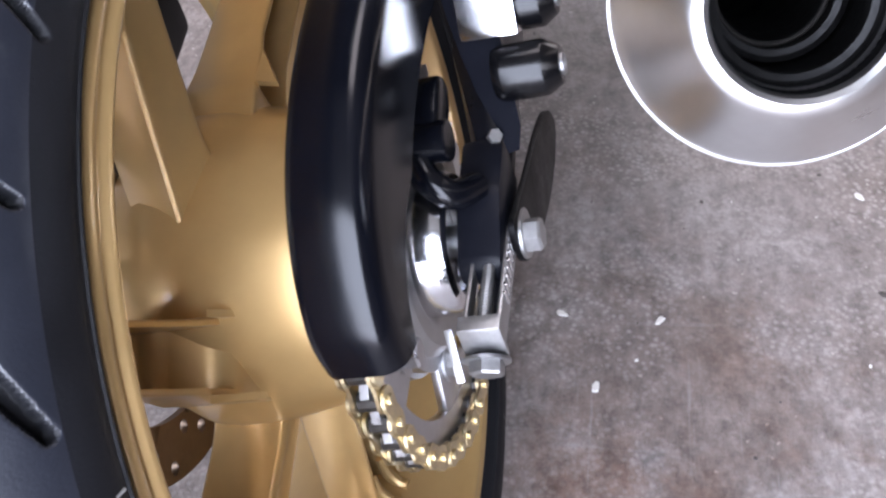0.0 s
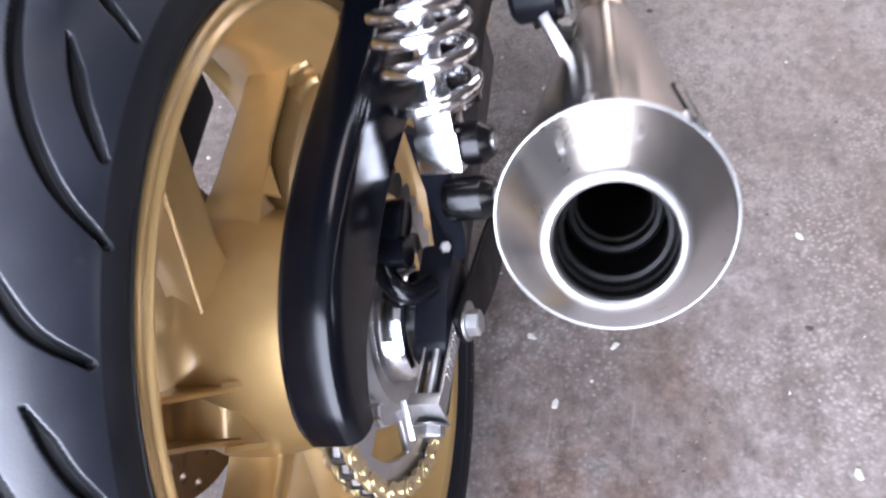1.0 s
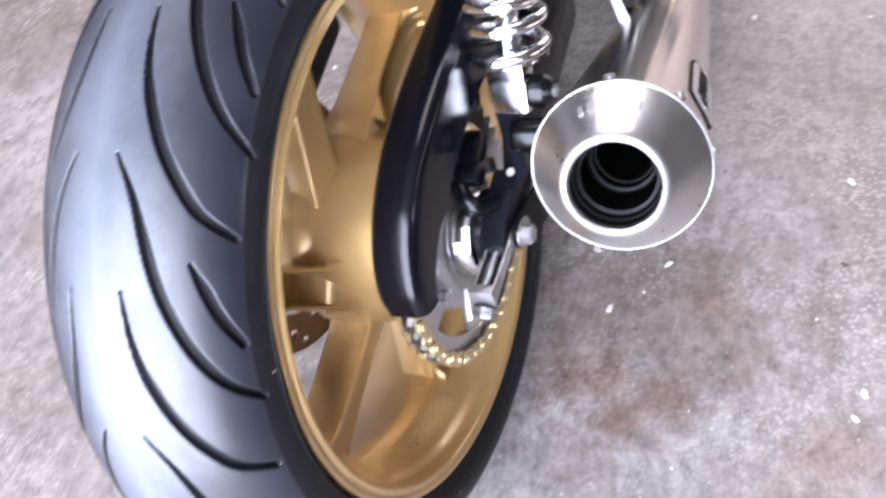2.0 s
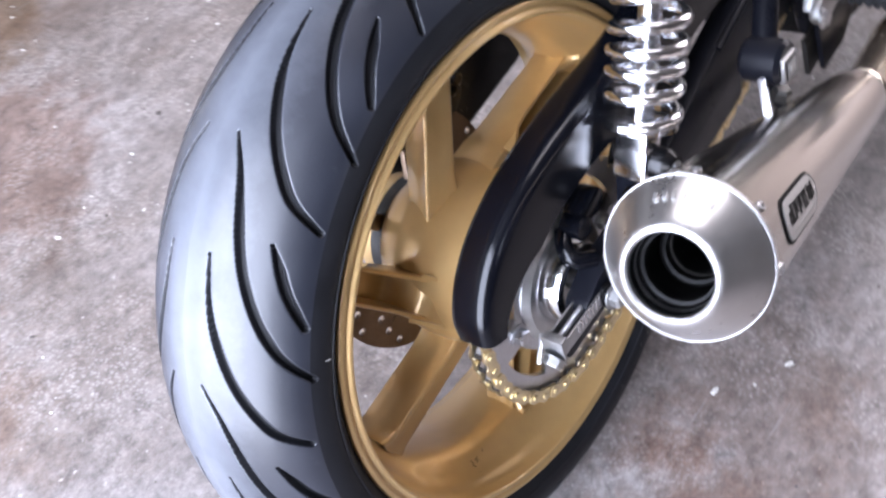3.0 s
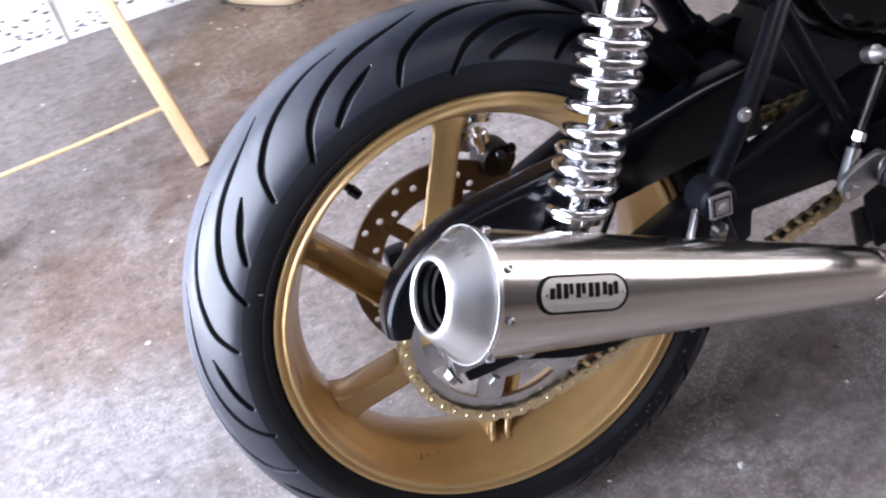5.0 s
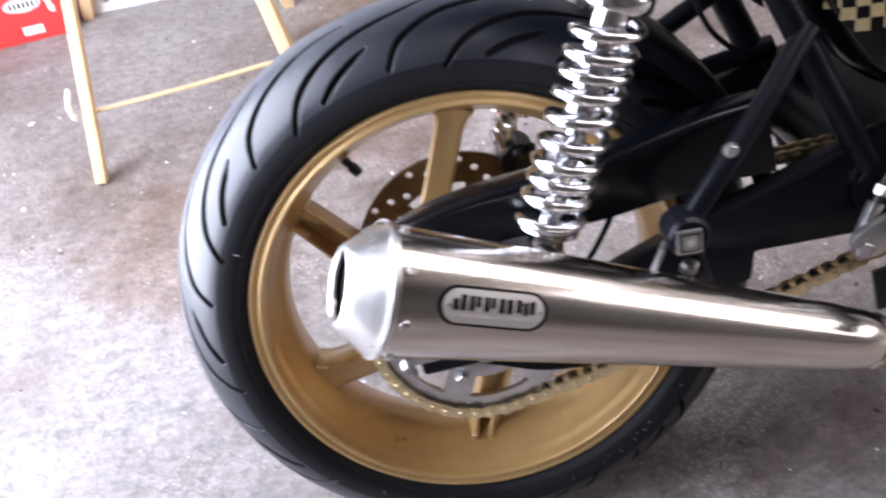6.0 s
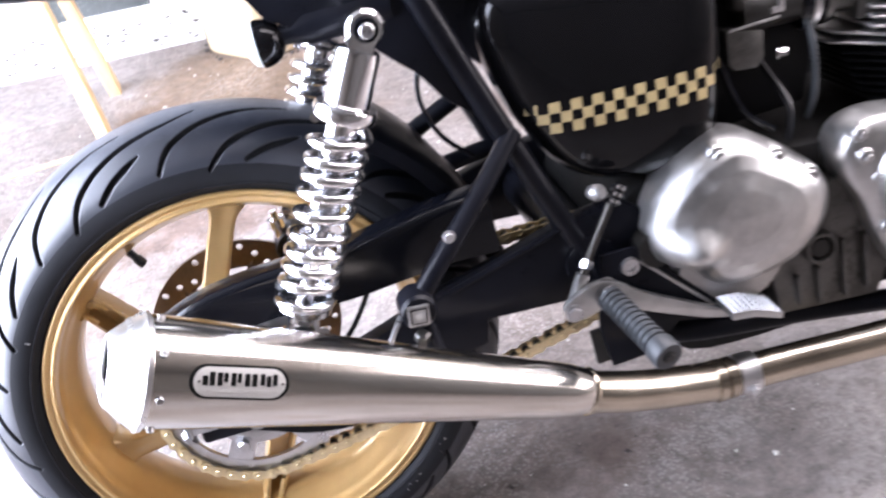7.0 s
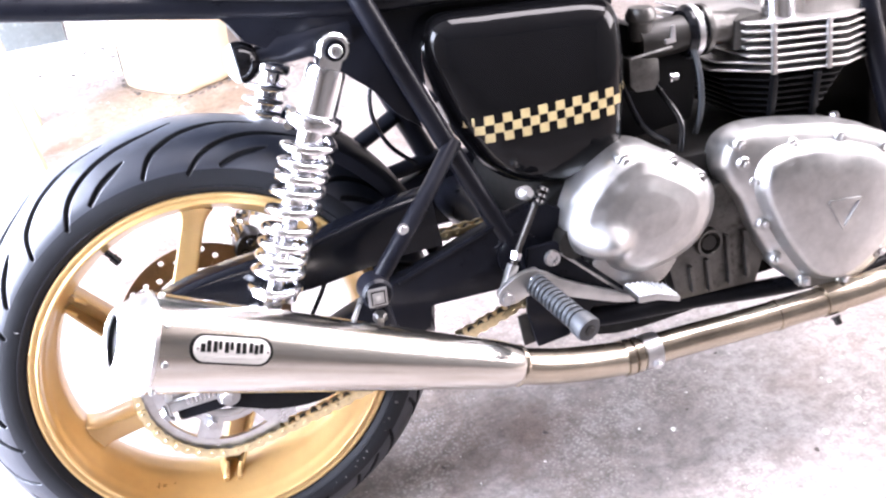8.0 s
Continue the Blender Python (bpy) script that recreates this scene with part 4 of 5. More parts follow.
part("baffle_tube", lathe([(0.054, 0.0178), (0.053, 0.0188), (0.054, 0.0195), (0.28, 0.0195), (0.28, 0.0178)], OUT, AXIS, 48, loop=True), SOOT, silencer)
part("baffle_lip", lathe([(0.0525, 0.0180), (0.0515, 0.0188), (0.0525, 0.0196), (0.055, 0.0196), (0.055, 0.0180)], OUT, AXIS, 48, loop=True), ROLLER, silencer)
_, SU, SV = basis(AXIS)


def on_body(d, angle, lift=0.0):
    """A place on the silencer's skin; angle from its top towards the right."""
    n = SU * math.cos(radians(angle)) + SV * math.sin(radians(angle))
    if (SV.y > 0):
        n = SU * math.cos(radians(angle)) - SV * math.sin(radians(angle))
    return OUT + AXIS * d + n * (body_radius(d) + lift), n


for ang in (48, 92, 140, 0, -60, 200):
    p, n = on_body(0.043, ang, -0.0005)
    part("cone_screw", allen(p, n, 0.0036, 0.0035), STEEL, silencer)


def plate_on_body(d0, d1, a0, a1, lift, thick, radius, seg=18):
    """A thin plate bent round the silencer with rounded ends."""
    bm = bmesh.new()
    half = (d1 - d0) / 2
    wide = radians(a1 - a0) * body_radius((d0 + d1) / 2) / 2
    ring = []
    r = min(radius, wide, half)
    for cx, cy, s in ((half - r, wide - r, 0), (-half + r, wide - r, 90), (-half + r, -wide + r, 180), (half - r, -wide + r, 270)):
        for k in range(7):
            t = radians(s + 15 * k)
            ring.append((cx + r * math.cos(t), cy + r * math.sin(t)))
    loops = []
    for grow, up in ((1.0, lift), (1.0, lift + thick), (0.55, lift + thick), (0.1, lift + thick)):
        row = []
        for u, w in ring:
            d = (d0 + d1) / 2 + u * grow
            p, _ = on_body(d, (a0 + a1) / 2 + math.degrees(w * grow / body_radius(d)), up)
            row.append(p)
        loops.append(row)
    return rings(bm, loops)


badge = part("maker_badge", plate_on_body(0.066, 0.158, 54, 90, -0.0008, 0.0018, 0.016), BLACKINK, silencer, "oval black and silver riveted badge")
part("badge_face", plate_on_body(0.0696, 0.1544, 56.7, 87.3, 0.0004, 0.0012, 0.0140), BADGE, badge)
for d, wide, top, low in ((0.0775, 0.0050, 66, 75.5), (0.0838, 0.0050, 62, 75.5), (0.0908, 0.0048, 62.5, 75.5), (0.0966, 0.0040, 62.5, 72), (0.1032, 0.0048, 62.5, 75.5), (0.1090, 0.0040, 62.5, 72), (0.1158, 0.0050, 62.5, 75.5), (0.1224, 0.0050, 62.5, 75.5), (0.1302, 0.0046, 62, 74), (0.1360, 0.0046, 64, 75.5), (0.1418, 0.0046, 62, 74)):
    part("badge_shape", plate_on_body(d, d + wide, top, low, 0.0012, 0.0008, 0.0010), BLACKINK, badge)
part("badge_rule", plate_on_body(0.082, 0.146, 79.5, 82.0, 0.0012, 0.0006, 0.0004), PRINT, badge)
for d in (0.0745, 0.1515):
    p, n = on_body(d, 72, 0.0012)
    part("badge_rivet", lathe([(0, 0.0016), (0.0008, 0.0013), (0.0011, 0.0)], p, n, 10), CHROME, badge)
# worn maker's marking on the cone, as plain strokes
for k in range(7):
    ang = -20 + 7.5 * k
    n = SU * math.cos(radians(ang)) + (-SV if SV.y > 0 else SV) * math.sin(radians(ang))
    p = OUT + AXIS * 0.0165 + n * 0.0465
    slope = (AXIS * 0.013 + n * 0.0107).normalized()
    part("cone_marking", bar(p - slope * 0.0028, p + slope * 0.0028, 0.0004, 0.0026, 0.0, n), ALLOY, silencer)

pipe_line = smooth_path([FRONT - AXIS * 0.002, FRONT + AXIS * 0.02, (0.41, -0.2125, -0.0635), (0.465, -0.200, -0.0820), (0.523, -0.190, -0.0975)], 8)
part("weld_ring", lathe([(LEN - 0.004, 0.022), (LEN - 0.003, 0.0262), (LEN, 0.0272), (LEN + 0.003, 0.0262), (LEN + 0.004, 0.022)], OUT, AXIS, 48), PIPE, silencer)
part("link_pipe", sweep(pipe_line, 0.0235, 32), PIPE, bike, "tinted stainless link pipe")
header_line = smooth_path([(0.520, -0.1925, -0.095), (0.60, -0.19, -0.0975), (0.755, -0.19, -0.102), (0.92, -0.19, -0.101), (1.02, -0.187, -0.085), (1.09, -0.175, -0.02), (1.115, -0.15, 0.1), (1.09, -0.11, 0.2), (1.03, -0.08, 0.235)], 8)
header = part("header_pipe", sweep(header_line, 0.0212, 32), PIPE, bike, "tinted stainless header pipe")
for at, r in ((0.518, 0.0252), (0.532, 0.0245)):
    part("pipe_collar", lathe([(-0.005, 0.021), (-0.005, r), (0.005, r), (0.005, 0.021)], (at, -0.192, -0.0953), (1, 0.02, -0.03), 40), PIPE, header)
part("clamp_band", lathe([(-0.012, 0.021), (-0.012, 0.0245), (0.012, 0.0245), (0.012, 0.021)], (0.553, -0.191, -0.0962), (1, 0, -0.03), 40), STEEL, header)
part("clamp_bolt", hexbolt((0.553, -0.2145, -0.104), (0, -1, -0.3), 0.010, 0.006), STEEL, header)
part("pipe_seam", lathe([(-0.003, 0.020), (-0.003, 0.0225), (0.003, 0.0225), (0.003, 0.020)], (0.757, -0.19, -0.102), (1, 0, 0), 40), PIPE, header)
part("balance_clamp", lathe([(-0.014, 0.020), (-0.014, 0.0238), (0.014, 0.0238), (0.014, 0.020)], (0.845, -0.19, -0.1018), (1, 0, 0), 40), PIPE, header)
part("balance_bolt", hexbolt((0.845, -0.205, -0.124), (0.2, -0.6, -1), 0.010, 0.012), DARK, header)

# frame
part("frame_tube", sweep(smooth_path([(0.240, -0.135, 0.455), (0.268, -0.135, 0.385), (0.318, -0.137, 0.262), (0.381, -0.138, 0.115), (0.412, -0.14, 0.05), (0.43, -0.14, -0.02)], 5), 0.0130, 20), SATIN, bike, "black frame down tube")
part("frame_tube", sweep(smooth_path([(0.235, 0.135, 0.455), (0.275, 0.135, 0.385), (0.325, 0.137, 0.262), (0.385, 0.138, 0.115), (0.43, 0.14, -0.02)], 5), 0.0165, 20), SATIN, bike)
part("frame_brace", sweep([(0.225, 0.13, 0.160), (0.33, 0.13, 0.212)], 0.012, 16), SATIN, bike)
part("frame_brace", sweep([(0.27, 0.13, 0.121), (0.40, 0.13, 0.140)], 0.012, 16), SATIN, bike)
part("frame_cradle", sweep(smooth_path([(0.43, -0.14, -0.015), (0.50, -0.14, -0.050), (0.654, -0.14, -0.068), (0.847, -0.14, -0.092), (1.02, -0.14, -0.090), (1.08, -0.13, 0.05)], 5), 0.0135, 18), SATIN, bike, "black lower frame cradle tube")
part("frame_downtube", sweep(smooth_path([(0.95, -0.075, 0.46), (0.985, -0.095, 0.25), (1.02, -0.125, 0.05), (1.03, -0.14, -0.08)], 5), 0.017, 18), SATIN, bike)
part("frame_downtube", sweep(smooth_path([(0.95, 0.075, 0.46), (0.985, 0.095, 0.25), (1.02, 0.125, 0.05), (1.03, 0.14, -0.08)], 5), 0.017, 18), SATIN, bike)
part("oil_cooler", prism([(1.0, 0.05), (1.0, 0.30), (1.04, 0.31), (1.04, 0.05)], -0.075, 0.075, 0.004), BLACKFIN, bike)
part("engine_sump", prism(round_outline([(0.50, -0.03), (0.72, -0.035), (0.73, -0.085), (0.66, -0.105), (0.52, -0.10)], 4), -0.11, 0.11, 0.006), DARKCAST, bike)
part("frame_rail", sweep(smooth_path([(-0.22, -0.115, 0.509), (-0.13, -0.115, 0.490), (0.0, -0.115, 0.467), (0.10, -0.115, 0.449), (0.25, -0.115, 0.425), (0.5, -0.11, 0.414)], 5), 0.013, 18), SATIN, bike, "black tail frame rail")
part("frame_rail", sweep(smooth_path([(-0.22, 0.115, 0.509), (0.0, 0.115, 0.467), (0.25, 0.115, 0.425), (0.5, 0.11, 0.414)], 5), 0.013, 18), SATIN, bike)
part("frame_gusset", prism([(0.075, 0.452), (0.097, 0.432), (0.112, 0.408), (0.140, 0.393), (0.197, 0.371), (0.226, 0.343), (0.250, 0.322), (0.273, 0.289), (0.305, 0.262), (0.292, 0.325), (0.275, 0.40), (0.262, 0.43)], -0.122, -0.116, 0.002), SATIN, bike)
hanger = part("peg_hanger", sweep(smooth_path([(0.335, -0.141, 0.244), (0.318, -0.152, 0.230), (0.283, -0.174, 0.199), (0.240, -0.196, 0.162), (0.194, -0.212, 0.117)], 6), 0.0105, 18), SATIN, bike, "black passenger peg hanger tube")
part("hanger_knuckle", lathe([(-0.022, 0.0), (-0.022, 0.016), (-0.018, 0.019), (0.010, 0.019), (0.014, 0.016), (0.014, 0.0)], (0.190, -0.212, 0.1125), (0, 1, 0), 24), SATIN, hanger)
sticker = part("hanger_end", bar((0.1885, -0.2375, 0.1110), (0.1885, -0.232, 0.1110), 0.0225, 0.0225, 0.0012, (0.06, 0, 1)), NUT, hanger, "dull metal square end plate")
for y, wide, ink in ((-0.2380, 0.0170, BLACKINK), (-0.2386, 0.0140, NUT), (-0.2392, 0.0060, PRINT)):
    part("end_plate_mark", bar((0.1885, y, 0.1110), (0.1885, y + 0.002, 0.1110), wide, wide, 0, (0.06, 0, 1)), ink, sticker)
part("silencer_bracket", bar((0.172, -0.220, 0.108), (0.149, -0.236, 0.080), 0.0075, 0.004, 0.001, (0, 1, 0)), STEEL, hanger)
part("silencer_stud", sweep([(0.196, -0.216, 0.092), (0.202, -0.222, 0.058)], 0.0080, 14), SATIN, hanger)
part("stud_nut", lathe([(0, 0.0), (0, 0.0085), (0.008, 0.0085), (0.010, 0.006), (0.010, 0.0)], (0.188, -0.226, 0.078), (0.1, -0.3, 0.9), 6), WALLCAST, hanger)
part("hanger_bolt", hexbolt((0.2365, -0.2125, 0.177), (0, -1, 0), 0.009, 0.004), STEEL, hanger)


def arc_band(prof, a0, a1, steps=40):
    """A profile of (y, radius) carried part of the way round the wheel."""
    loops = []
    for k in range(steps + 1):
        a = radians(a0 + (a1 - a0) * k / steps)
        loops.append([(r * math.cos(a), y, r * math.sin(a)) for y, r in prof])
    return rings(bmesh.new(), loops)


part("inner_mudguard", arc_band([(-0.092, 0.305), (-0.088, 0.320), (-0.075, 0.329), (0.0, 0.334), (0.075, 0.329), (0.088, 0.320), (0.092, 0.305), (0.086, 0.318), (0.072, 0.325), (0.0, 0.330), (-0.072, 0.325), (-0.086, 0.318)], 58, 13), SATIN, bike, "black inner mudguard ahead of the tyre")
part("brake_hose", sweep(smooth_path([(0.145, -0.095, 0.148), (0.154, -0.095, 0.095), (0.131, -0.095, 0.050), (0.107, -0.095, 0.022)], 6), 0.0032, 10), PLASTIC, bike)
part("cable_loop", sweep(smooth_path([(0.262, -0.08, 0.335), (0.253, -0.08, 0.300), (0.255, -0.08, 0.270), (0.270, -0.08, 0.236), (0.300, -0.08, 0.205)], 6), 0.0028, 10), PLASTIC, bike)

# seat
part("seat", rings(bmesh.new(), [[(x, y, z) for y, z in ((-0.125, z0), (-0.135, z0 + 0.02), (-0.12, z0 + 0.07), (-0.06, z0 + 0.09), (0.06, z0 + 0.09), (0.12, z0 + 0.07), (0.135, z0 + 0.02), (0.125, z0))] for x, z0 in ((0.03, 0.478), (0.06, 0.466), (0.15, 0.447), (0.25, 0.425), (0.35, 0.410), (0.45, 0.402), (0.62, 0.398))]), VINYL, bike, "black vinyl seat", 50)
signal = part("turn_signal", lathe([(-0.012, 0.0), *[(0.014 - 0.026 * math.cos(radians(a)), 0.0245 * math.sin(radians(a))) for a in range(12, 100, 8)], (0.016, 0.0238), (0.016, 0.0)], (0.116, -0.112, 0.386), (-0.97, 0.12, -0.10), 36), GLOSS, bike, "black round rear turn signal with a pale lens")
part("lens", lathe([(0.0162, 0.0), (0.0162, 0.0225), *[(0.016 + 0.0130 * math.sin(radians(a)), 0.0228 * math.cos(radians(a))) for a in range(10, 90, 10)], (0.029, 0.0)], (0.116, -0.112, 0.386), (-0.97, 0.12, -0.10), 36), PALE, signal)
part("signal_stalk", sweep([(0.118, -0.112, 0.388), (0.135, -0.112, 0.390), (0.150, -0.110, 0.392), (0.235, -0.108, 0.396)], [0.010, 0.012, 0.019, 0.019], 16), SATIN, bike)
part("under_seat_panel", prism([(0.11, 0.405), (0.30, 0.33), (0.33, 0.30), (0.40, 0.33), (0.58, 0.33), (0.60, 0.41), (0.12, 0.44)], -0.09, 0.09, 0.004), SATIN, bike)

# side cover with chequered tape
COVER = round_outline([(0.315, 0.345), (0.320, 0.380), (0.345, 0.396), (0.40, 0.394), (0.475, 0.388), (0.542, 0.380), (0.572, 0.362), (0.580, 0.31), (0.576, 0.24), (0.565, 0.172), (0.533, 0.155), (0.475, 0.150), (0.418, 0.164), (0.382, 0.190), (0.359, 0.226), (0.336, 0.272)], 7)
COVER_LAYERS = [(1.0, -0.09), (1.0, -0.112), (0.990, -0.1215), (0.965, -0.1305), (0.925, -0.1385), (0.87, -0.1450), (0.79, -0.1495), (0.68, -0.1525), (0.5, -0.1548), (0.3, -0.1560), (0.02, -0.1565)]
COVER_MID = (0.462, 0.275)
side_cover = part("side_cover", dome(COVER, COVER_LAYERS, COVER_MID), GLOSS, bike, "glossy black side cover with a gold chequered band", 60)


def cover_depth(x, z):
    """The side cover's y at a place: by how far out it lies towards the edge."""
    dx, dz = x - COVER_MID[0], z - COVER_MID[1]
    best, far = None, 1e9
    a = math.atan2(dz, dx)
    for p in COVER:
        d = abs((math.atan2(p[1] - COVER_MID[1], p[0] - COVER_MID[0]) - a + math.pi) % math.tau - math.pi)
        if d < far:
            best, far = math.hypot(p[0] - COVER_MID[0], p[1] - COVER_MID[1]), d
    s = min(1.0, math.hypot(dx, dz) / best)
    ss, yy = [q[0] for q in COVER_LAYERS[1:]][::-1], [q[1] for q in COVER_LAYERS[1:]][::-1]
    return float(np.interp(s, ss, yy)), s


WIDE, TALL = 0.0117, 0.0117
for i in range(20):
    for j in range(3):
        if (i + j) % 2:
            continue
        x0, z0 = 0.3505 + WIDE * i, 0.2330 + TALL * j
        corners = [(x0, z0), (x0 + WIDE, z0), (x0 + WIDE, z0 + TALL), (x0, z0 + TALL)]
        depth = [cover_depth(*c) for c in corners]
        if max(d[1] for d in depth) > 0.972:
            continue
        tile = [(c[0], d[0] - 0.0003, c[1]) for c, d in zip(corners, depth)]
        part("tape_square", rings(bmesh.new(), [[(x, y + 0.0012, z) for x, y, z in tile], [(x, y - 0.0006, z) for x, y, z in tile]]), CHECK, side_cover)

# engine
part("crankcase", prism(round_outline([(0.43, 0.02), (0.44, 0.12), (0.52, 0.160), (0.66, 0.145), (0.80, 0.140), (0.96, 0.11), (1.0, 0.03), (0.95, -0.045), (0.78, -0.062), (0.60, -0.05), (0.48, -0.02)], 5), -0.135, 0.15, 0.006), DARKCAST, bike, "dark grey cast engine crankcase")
CLUTCH = round_outline([(0.688, 0.136), (0.696, 0.160), (0.716, 0.172), (0.748, 0.175), (0.800, 0.168), (0.863, 0.155), (0.915, 0.138), (0.960, 0.112), (0.985, 0.060), (0.978, -0.010), (0.948, -0.061), (0.908, -0.086), (0.866, -0.091), (0.819, -0.080), (0.786, -0.054), (0.754, -0.014), (0.729, 0.032), (0.713, 0.074), (0.693, 0.110)], 6)
clutch = part("clutch_cover", dome(CLUTCH, [(1.0, -0.13), (1.0, -0.168), (0.988, -0.177), (0.96, -0.182), (0.88, -0.186), (0.75, -0.190), (0.4, -0.192), (0.02, -0.192)], (0.838, 0.052)), ALLOY, bike, "polished alloy clutch cover", 40)
PLATEAU = round_outline([(0.737, 0.120), (0.750, 0.134), (0.779, 0.141), (0.835, 0.134), (0.895, 0.115), (0.934, 0.089), (0.942, 0.030), (0.925, -0.022), (0.890, -0.050), (0.851, -0.062), (0.811, -0.046), (0.785, -0.015), (0.763, 0.021), (0.745, 0.061), (0.734, 0.094)], 6)
part("cover_plateau", dome(PLATEAU, [(1.14, -0.180), (1.09, -0.187), (1.05, -0.195), (1.015, -0.204), (0.985, -0.2095), (0.93, -0.2125), (0.6, -0.2142), (0.02, -0.2150)], (0.838, 0.048)), ALLOY, clutch, "", 60)
for x, z in ((0.786, 0.145), (0.862, 0.139), (0.728, 0.108), (0.740, 0.043), (0.760, -0.015), (0.806, -0.063), (0.869, -0.076), (0.930, -0.050), (0.934, 0.108), (0.706, 0.164), (0.712, 0.136)):
    part("cover_boss", lathe([(-0.01, 0.0105), (0.001, 0.0098), (0.004, 0.0074), (0.0044, 0.0)], (x, -0.1865, z), (0, -1, 0), 20), ALLOY, clutch)
    part("cover_bolt", hexbolt((x, -0.1918, z), (0, -1, 0), 0.0085, 0.005, None, False), STEEL, clutch)
tri = [(0.825, 0.061), (0.876, 0.055), (0.848, 0.016)]
for p, q in zip(tri, tri[1:] + tri[:1]):
    part("badge_edge", bar((p[0], -0.2152, p[1]), (q[0], -0.2152, q[1]), 0.0044, 0.0050, 0.0010, (0, 1, 0)), ALLOY, clutch)

GEAR = round_outline([(0.459, 0.092), (0.463, 0.118), (0.474, 0.143), (0.496, 0.166), (0.524, 0.185), (0.552, 0.195), (0.582, 0.189), (0.616, 0.168), (0.648, 0.146), (0.671, 0.121), (0.677, 0.090), (0.664, 0.057), (0.636, 0.031), (0.593, 0.016), (0.551, 0.014), (0.524, 0.026), (0.508, 0.046), (0.488, 0.055), (0.468, 0.068)], 6)
steps = [(1.0, -0.13), (1.0, -0.164), (0.97, -0.1755), (0.91, -0.186), (0.80, -0.1955), (0.62, -0.2030), (0.36, -0.2080), (0.02, -0.2105)]
fine_steps = steps[:2] + [(s, float(np.interp(s, [q[0] for q in steps[:0:-1]], [q[1] for q in steps[:0:-1]]))) for s in np.linspace(0.99, 0.02, 40)]
gear_bm = dome(GEAR, fine_steps, (0.562, 0.110))
for v in gear_bm.verts:
    swell = max(0.0, 1 - math.hypot((v.co.x - 0.500) / 0.046, (v.co.z - 0.078) / 0.040))
    v.co.y -= 0.020 * swell * swell * (3 - 2 * swell) * min(1, max(0, (-0.150 - v.co.y) / 0.02))
gear = part("sprocket_cover", gear_bm, ALLOY, bike, "polished alloy sprocket cover", 60)
for x, z in ((0.540, 0.180), (0.607, 0.162), (0.646, 0.131)):
    part("cover_boss", lathe([(-0.02, 0.0125), (0.0, 0.0115), (0.003, 0.0095), (0.0032, 0.0)], (x, -0.184, z), (0, -1, 0), 24), ALLOY, gear)
    part("cover_bolt", allen((x, -0.186, z), (0, -1, 0), 0.0062, 0.006), STEEL, gear)
lower = part("gearbox_cover", prism(round_outline([(0.50, 0.05), (0.60, 0.06), (0.63, 0.04), (0.60, -0.008), (0.55, -0.018), (0.51, 0.0)], 5), -0.165, -0.13, 0.004), CAST, bike)
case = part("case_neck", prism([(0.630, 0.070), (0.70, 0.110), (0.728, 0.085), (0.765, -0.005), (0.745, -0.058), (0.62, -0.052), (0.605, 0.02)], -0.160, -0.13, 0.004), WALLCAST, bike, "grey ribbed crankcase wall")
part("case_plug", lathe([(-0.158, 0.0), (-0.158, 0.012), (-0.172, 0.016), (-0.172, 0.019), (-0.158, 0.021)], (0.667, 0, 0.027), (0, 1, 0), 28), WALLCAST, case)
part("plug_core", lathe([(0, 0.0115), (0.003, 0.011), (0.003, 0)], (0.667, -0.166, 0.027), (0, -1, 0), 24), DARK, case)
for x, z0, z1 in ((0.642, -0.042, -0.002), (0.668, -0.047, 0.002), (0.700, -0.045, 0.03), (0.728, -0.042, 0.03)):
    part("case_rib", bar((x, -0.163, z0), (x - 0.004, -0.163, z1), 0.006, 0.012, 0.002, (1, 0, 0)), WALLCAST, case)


def fin(x0, xa, xb, x1, yl, yr, y1, z, thick):
    """A cooling fin falling towards the front: y1 half wide from xa to xb, narrowing to yl behind and yr ahead; z at xa."""
    outline = [(x0, -yl), (xa, -y1), (xb, -y1), (x1, -yr), (x1, yr), (xb, y1), (xa, y1), (x0, yl)]
    geo = rings(bmesh.new(), [[(x, y, zz - 0.105 * (x - xa)) for x, y in outline] for zz in (z - thick / 2, z + thick / 2)])
    bmesh.ops.recalc_face_normals(geo, faces=geo.faces)
    bmesh.ops.bevel(geo, geom=geo.edges[:], offset=thick * 0.32, segments=1, affect="EDGES")
    return geo


barrel = part("cylinder_barrel", prism([(0.815, 0.14), (0.808, 0.229), (0.905, 0.217), (0.885, 0.13)], -0.085, 0.085, 0.01), BLACKFIN, bike, "black finned cylinder barrel")
for k in range(7):
    part("barrel_fin", fin(0.777 - 0.0055 * k, 0.803 - 0.001 * k, 0.878 + 0.0045 * k, 0.905 + 0.009 * k, 0.090, 0.075, 0.112 + 0.003 * k, 0.160 + 0.0098 * k, 0.0030), BLACKFIN, barrel)
for x in (0.803, 0.872):
    part("barrel_post", bar((x, -0.112, 0.146), (x - 0.004, -0.132, 0.226 - 0.105 * (x - 0.80)), 0.008, 0.010, 0.002, (1, 0, 0)), BLACKFIN, barrel)
for x, z in ((0.784, 0.151), (0.803, 0.146), (0.872, 0.139), (0.905, 0.136)):
    part("base_nut", hexbolt((x, -0.118, z), (0, -0.2, 1), 0.013, 0.011), STEEL, barrel)
head = part("cylinder_head", prism([(0.812, 0.232), (0.812, 0.294), (0.93, 0.282), (0.93, 0.219)], -0.105, 0.105, 0.008), BLACKFIN, bike, "silver finned cylinder head")
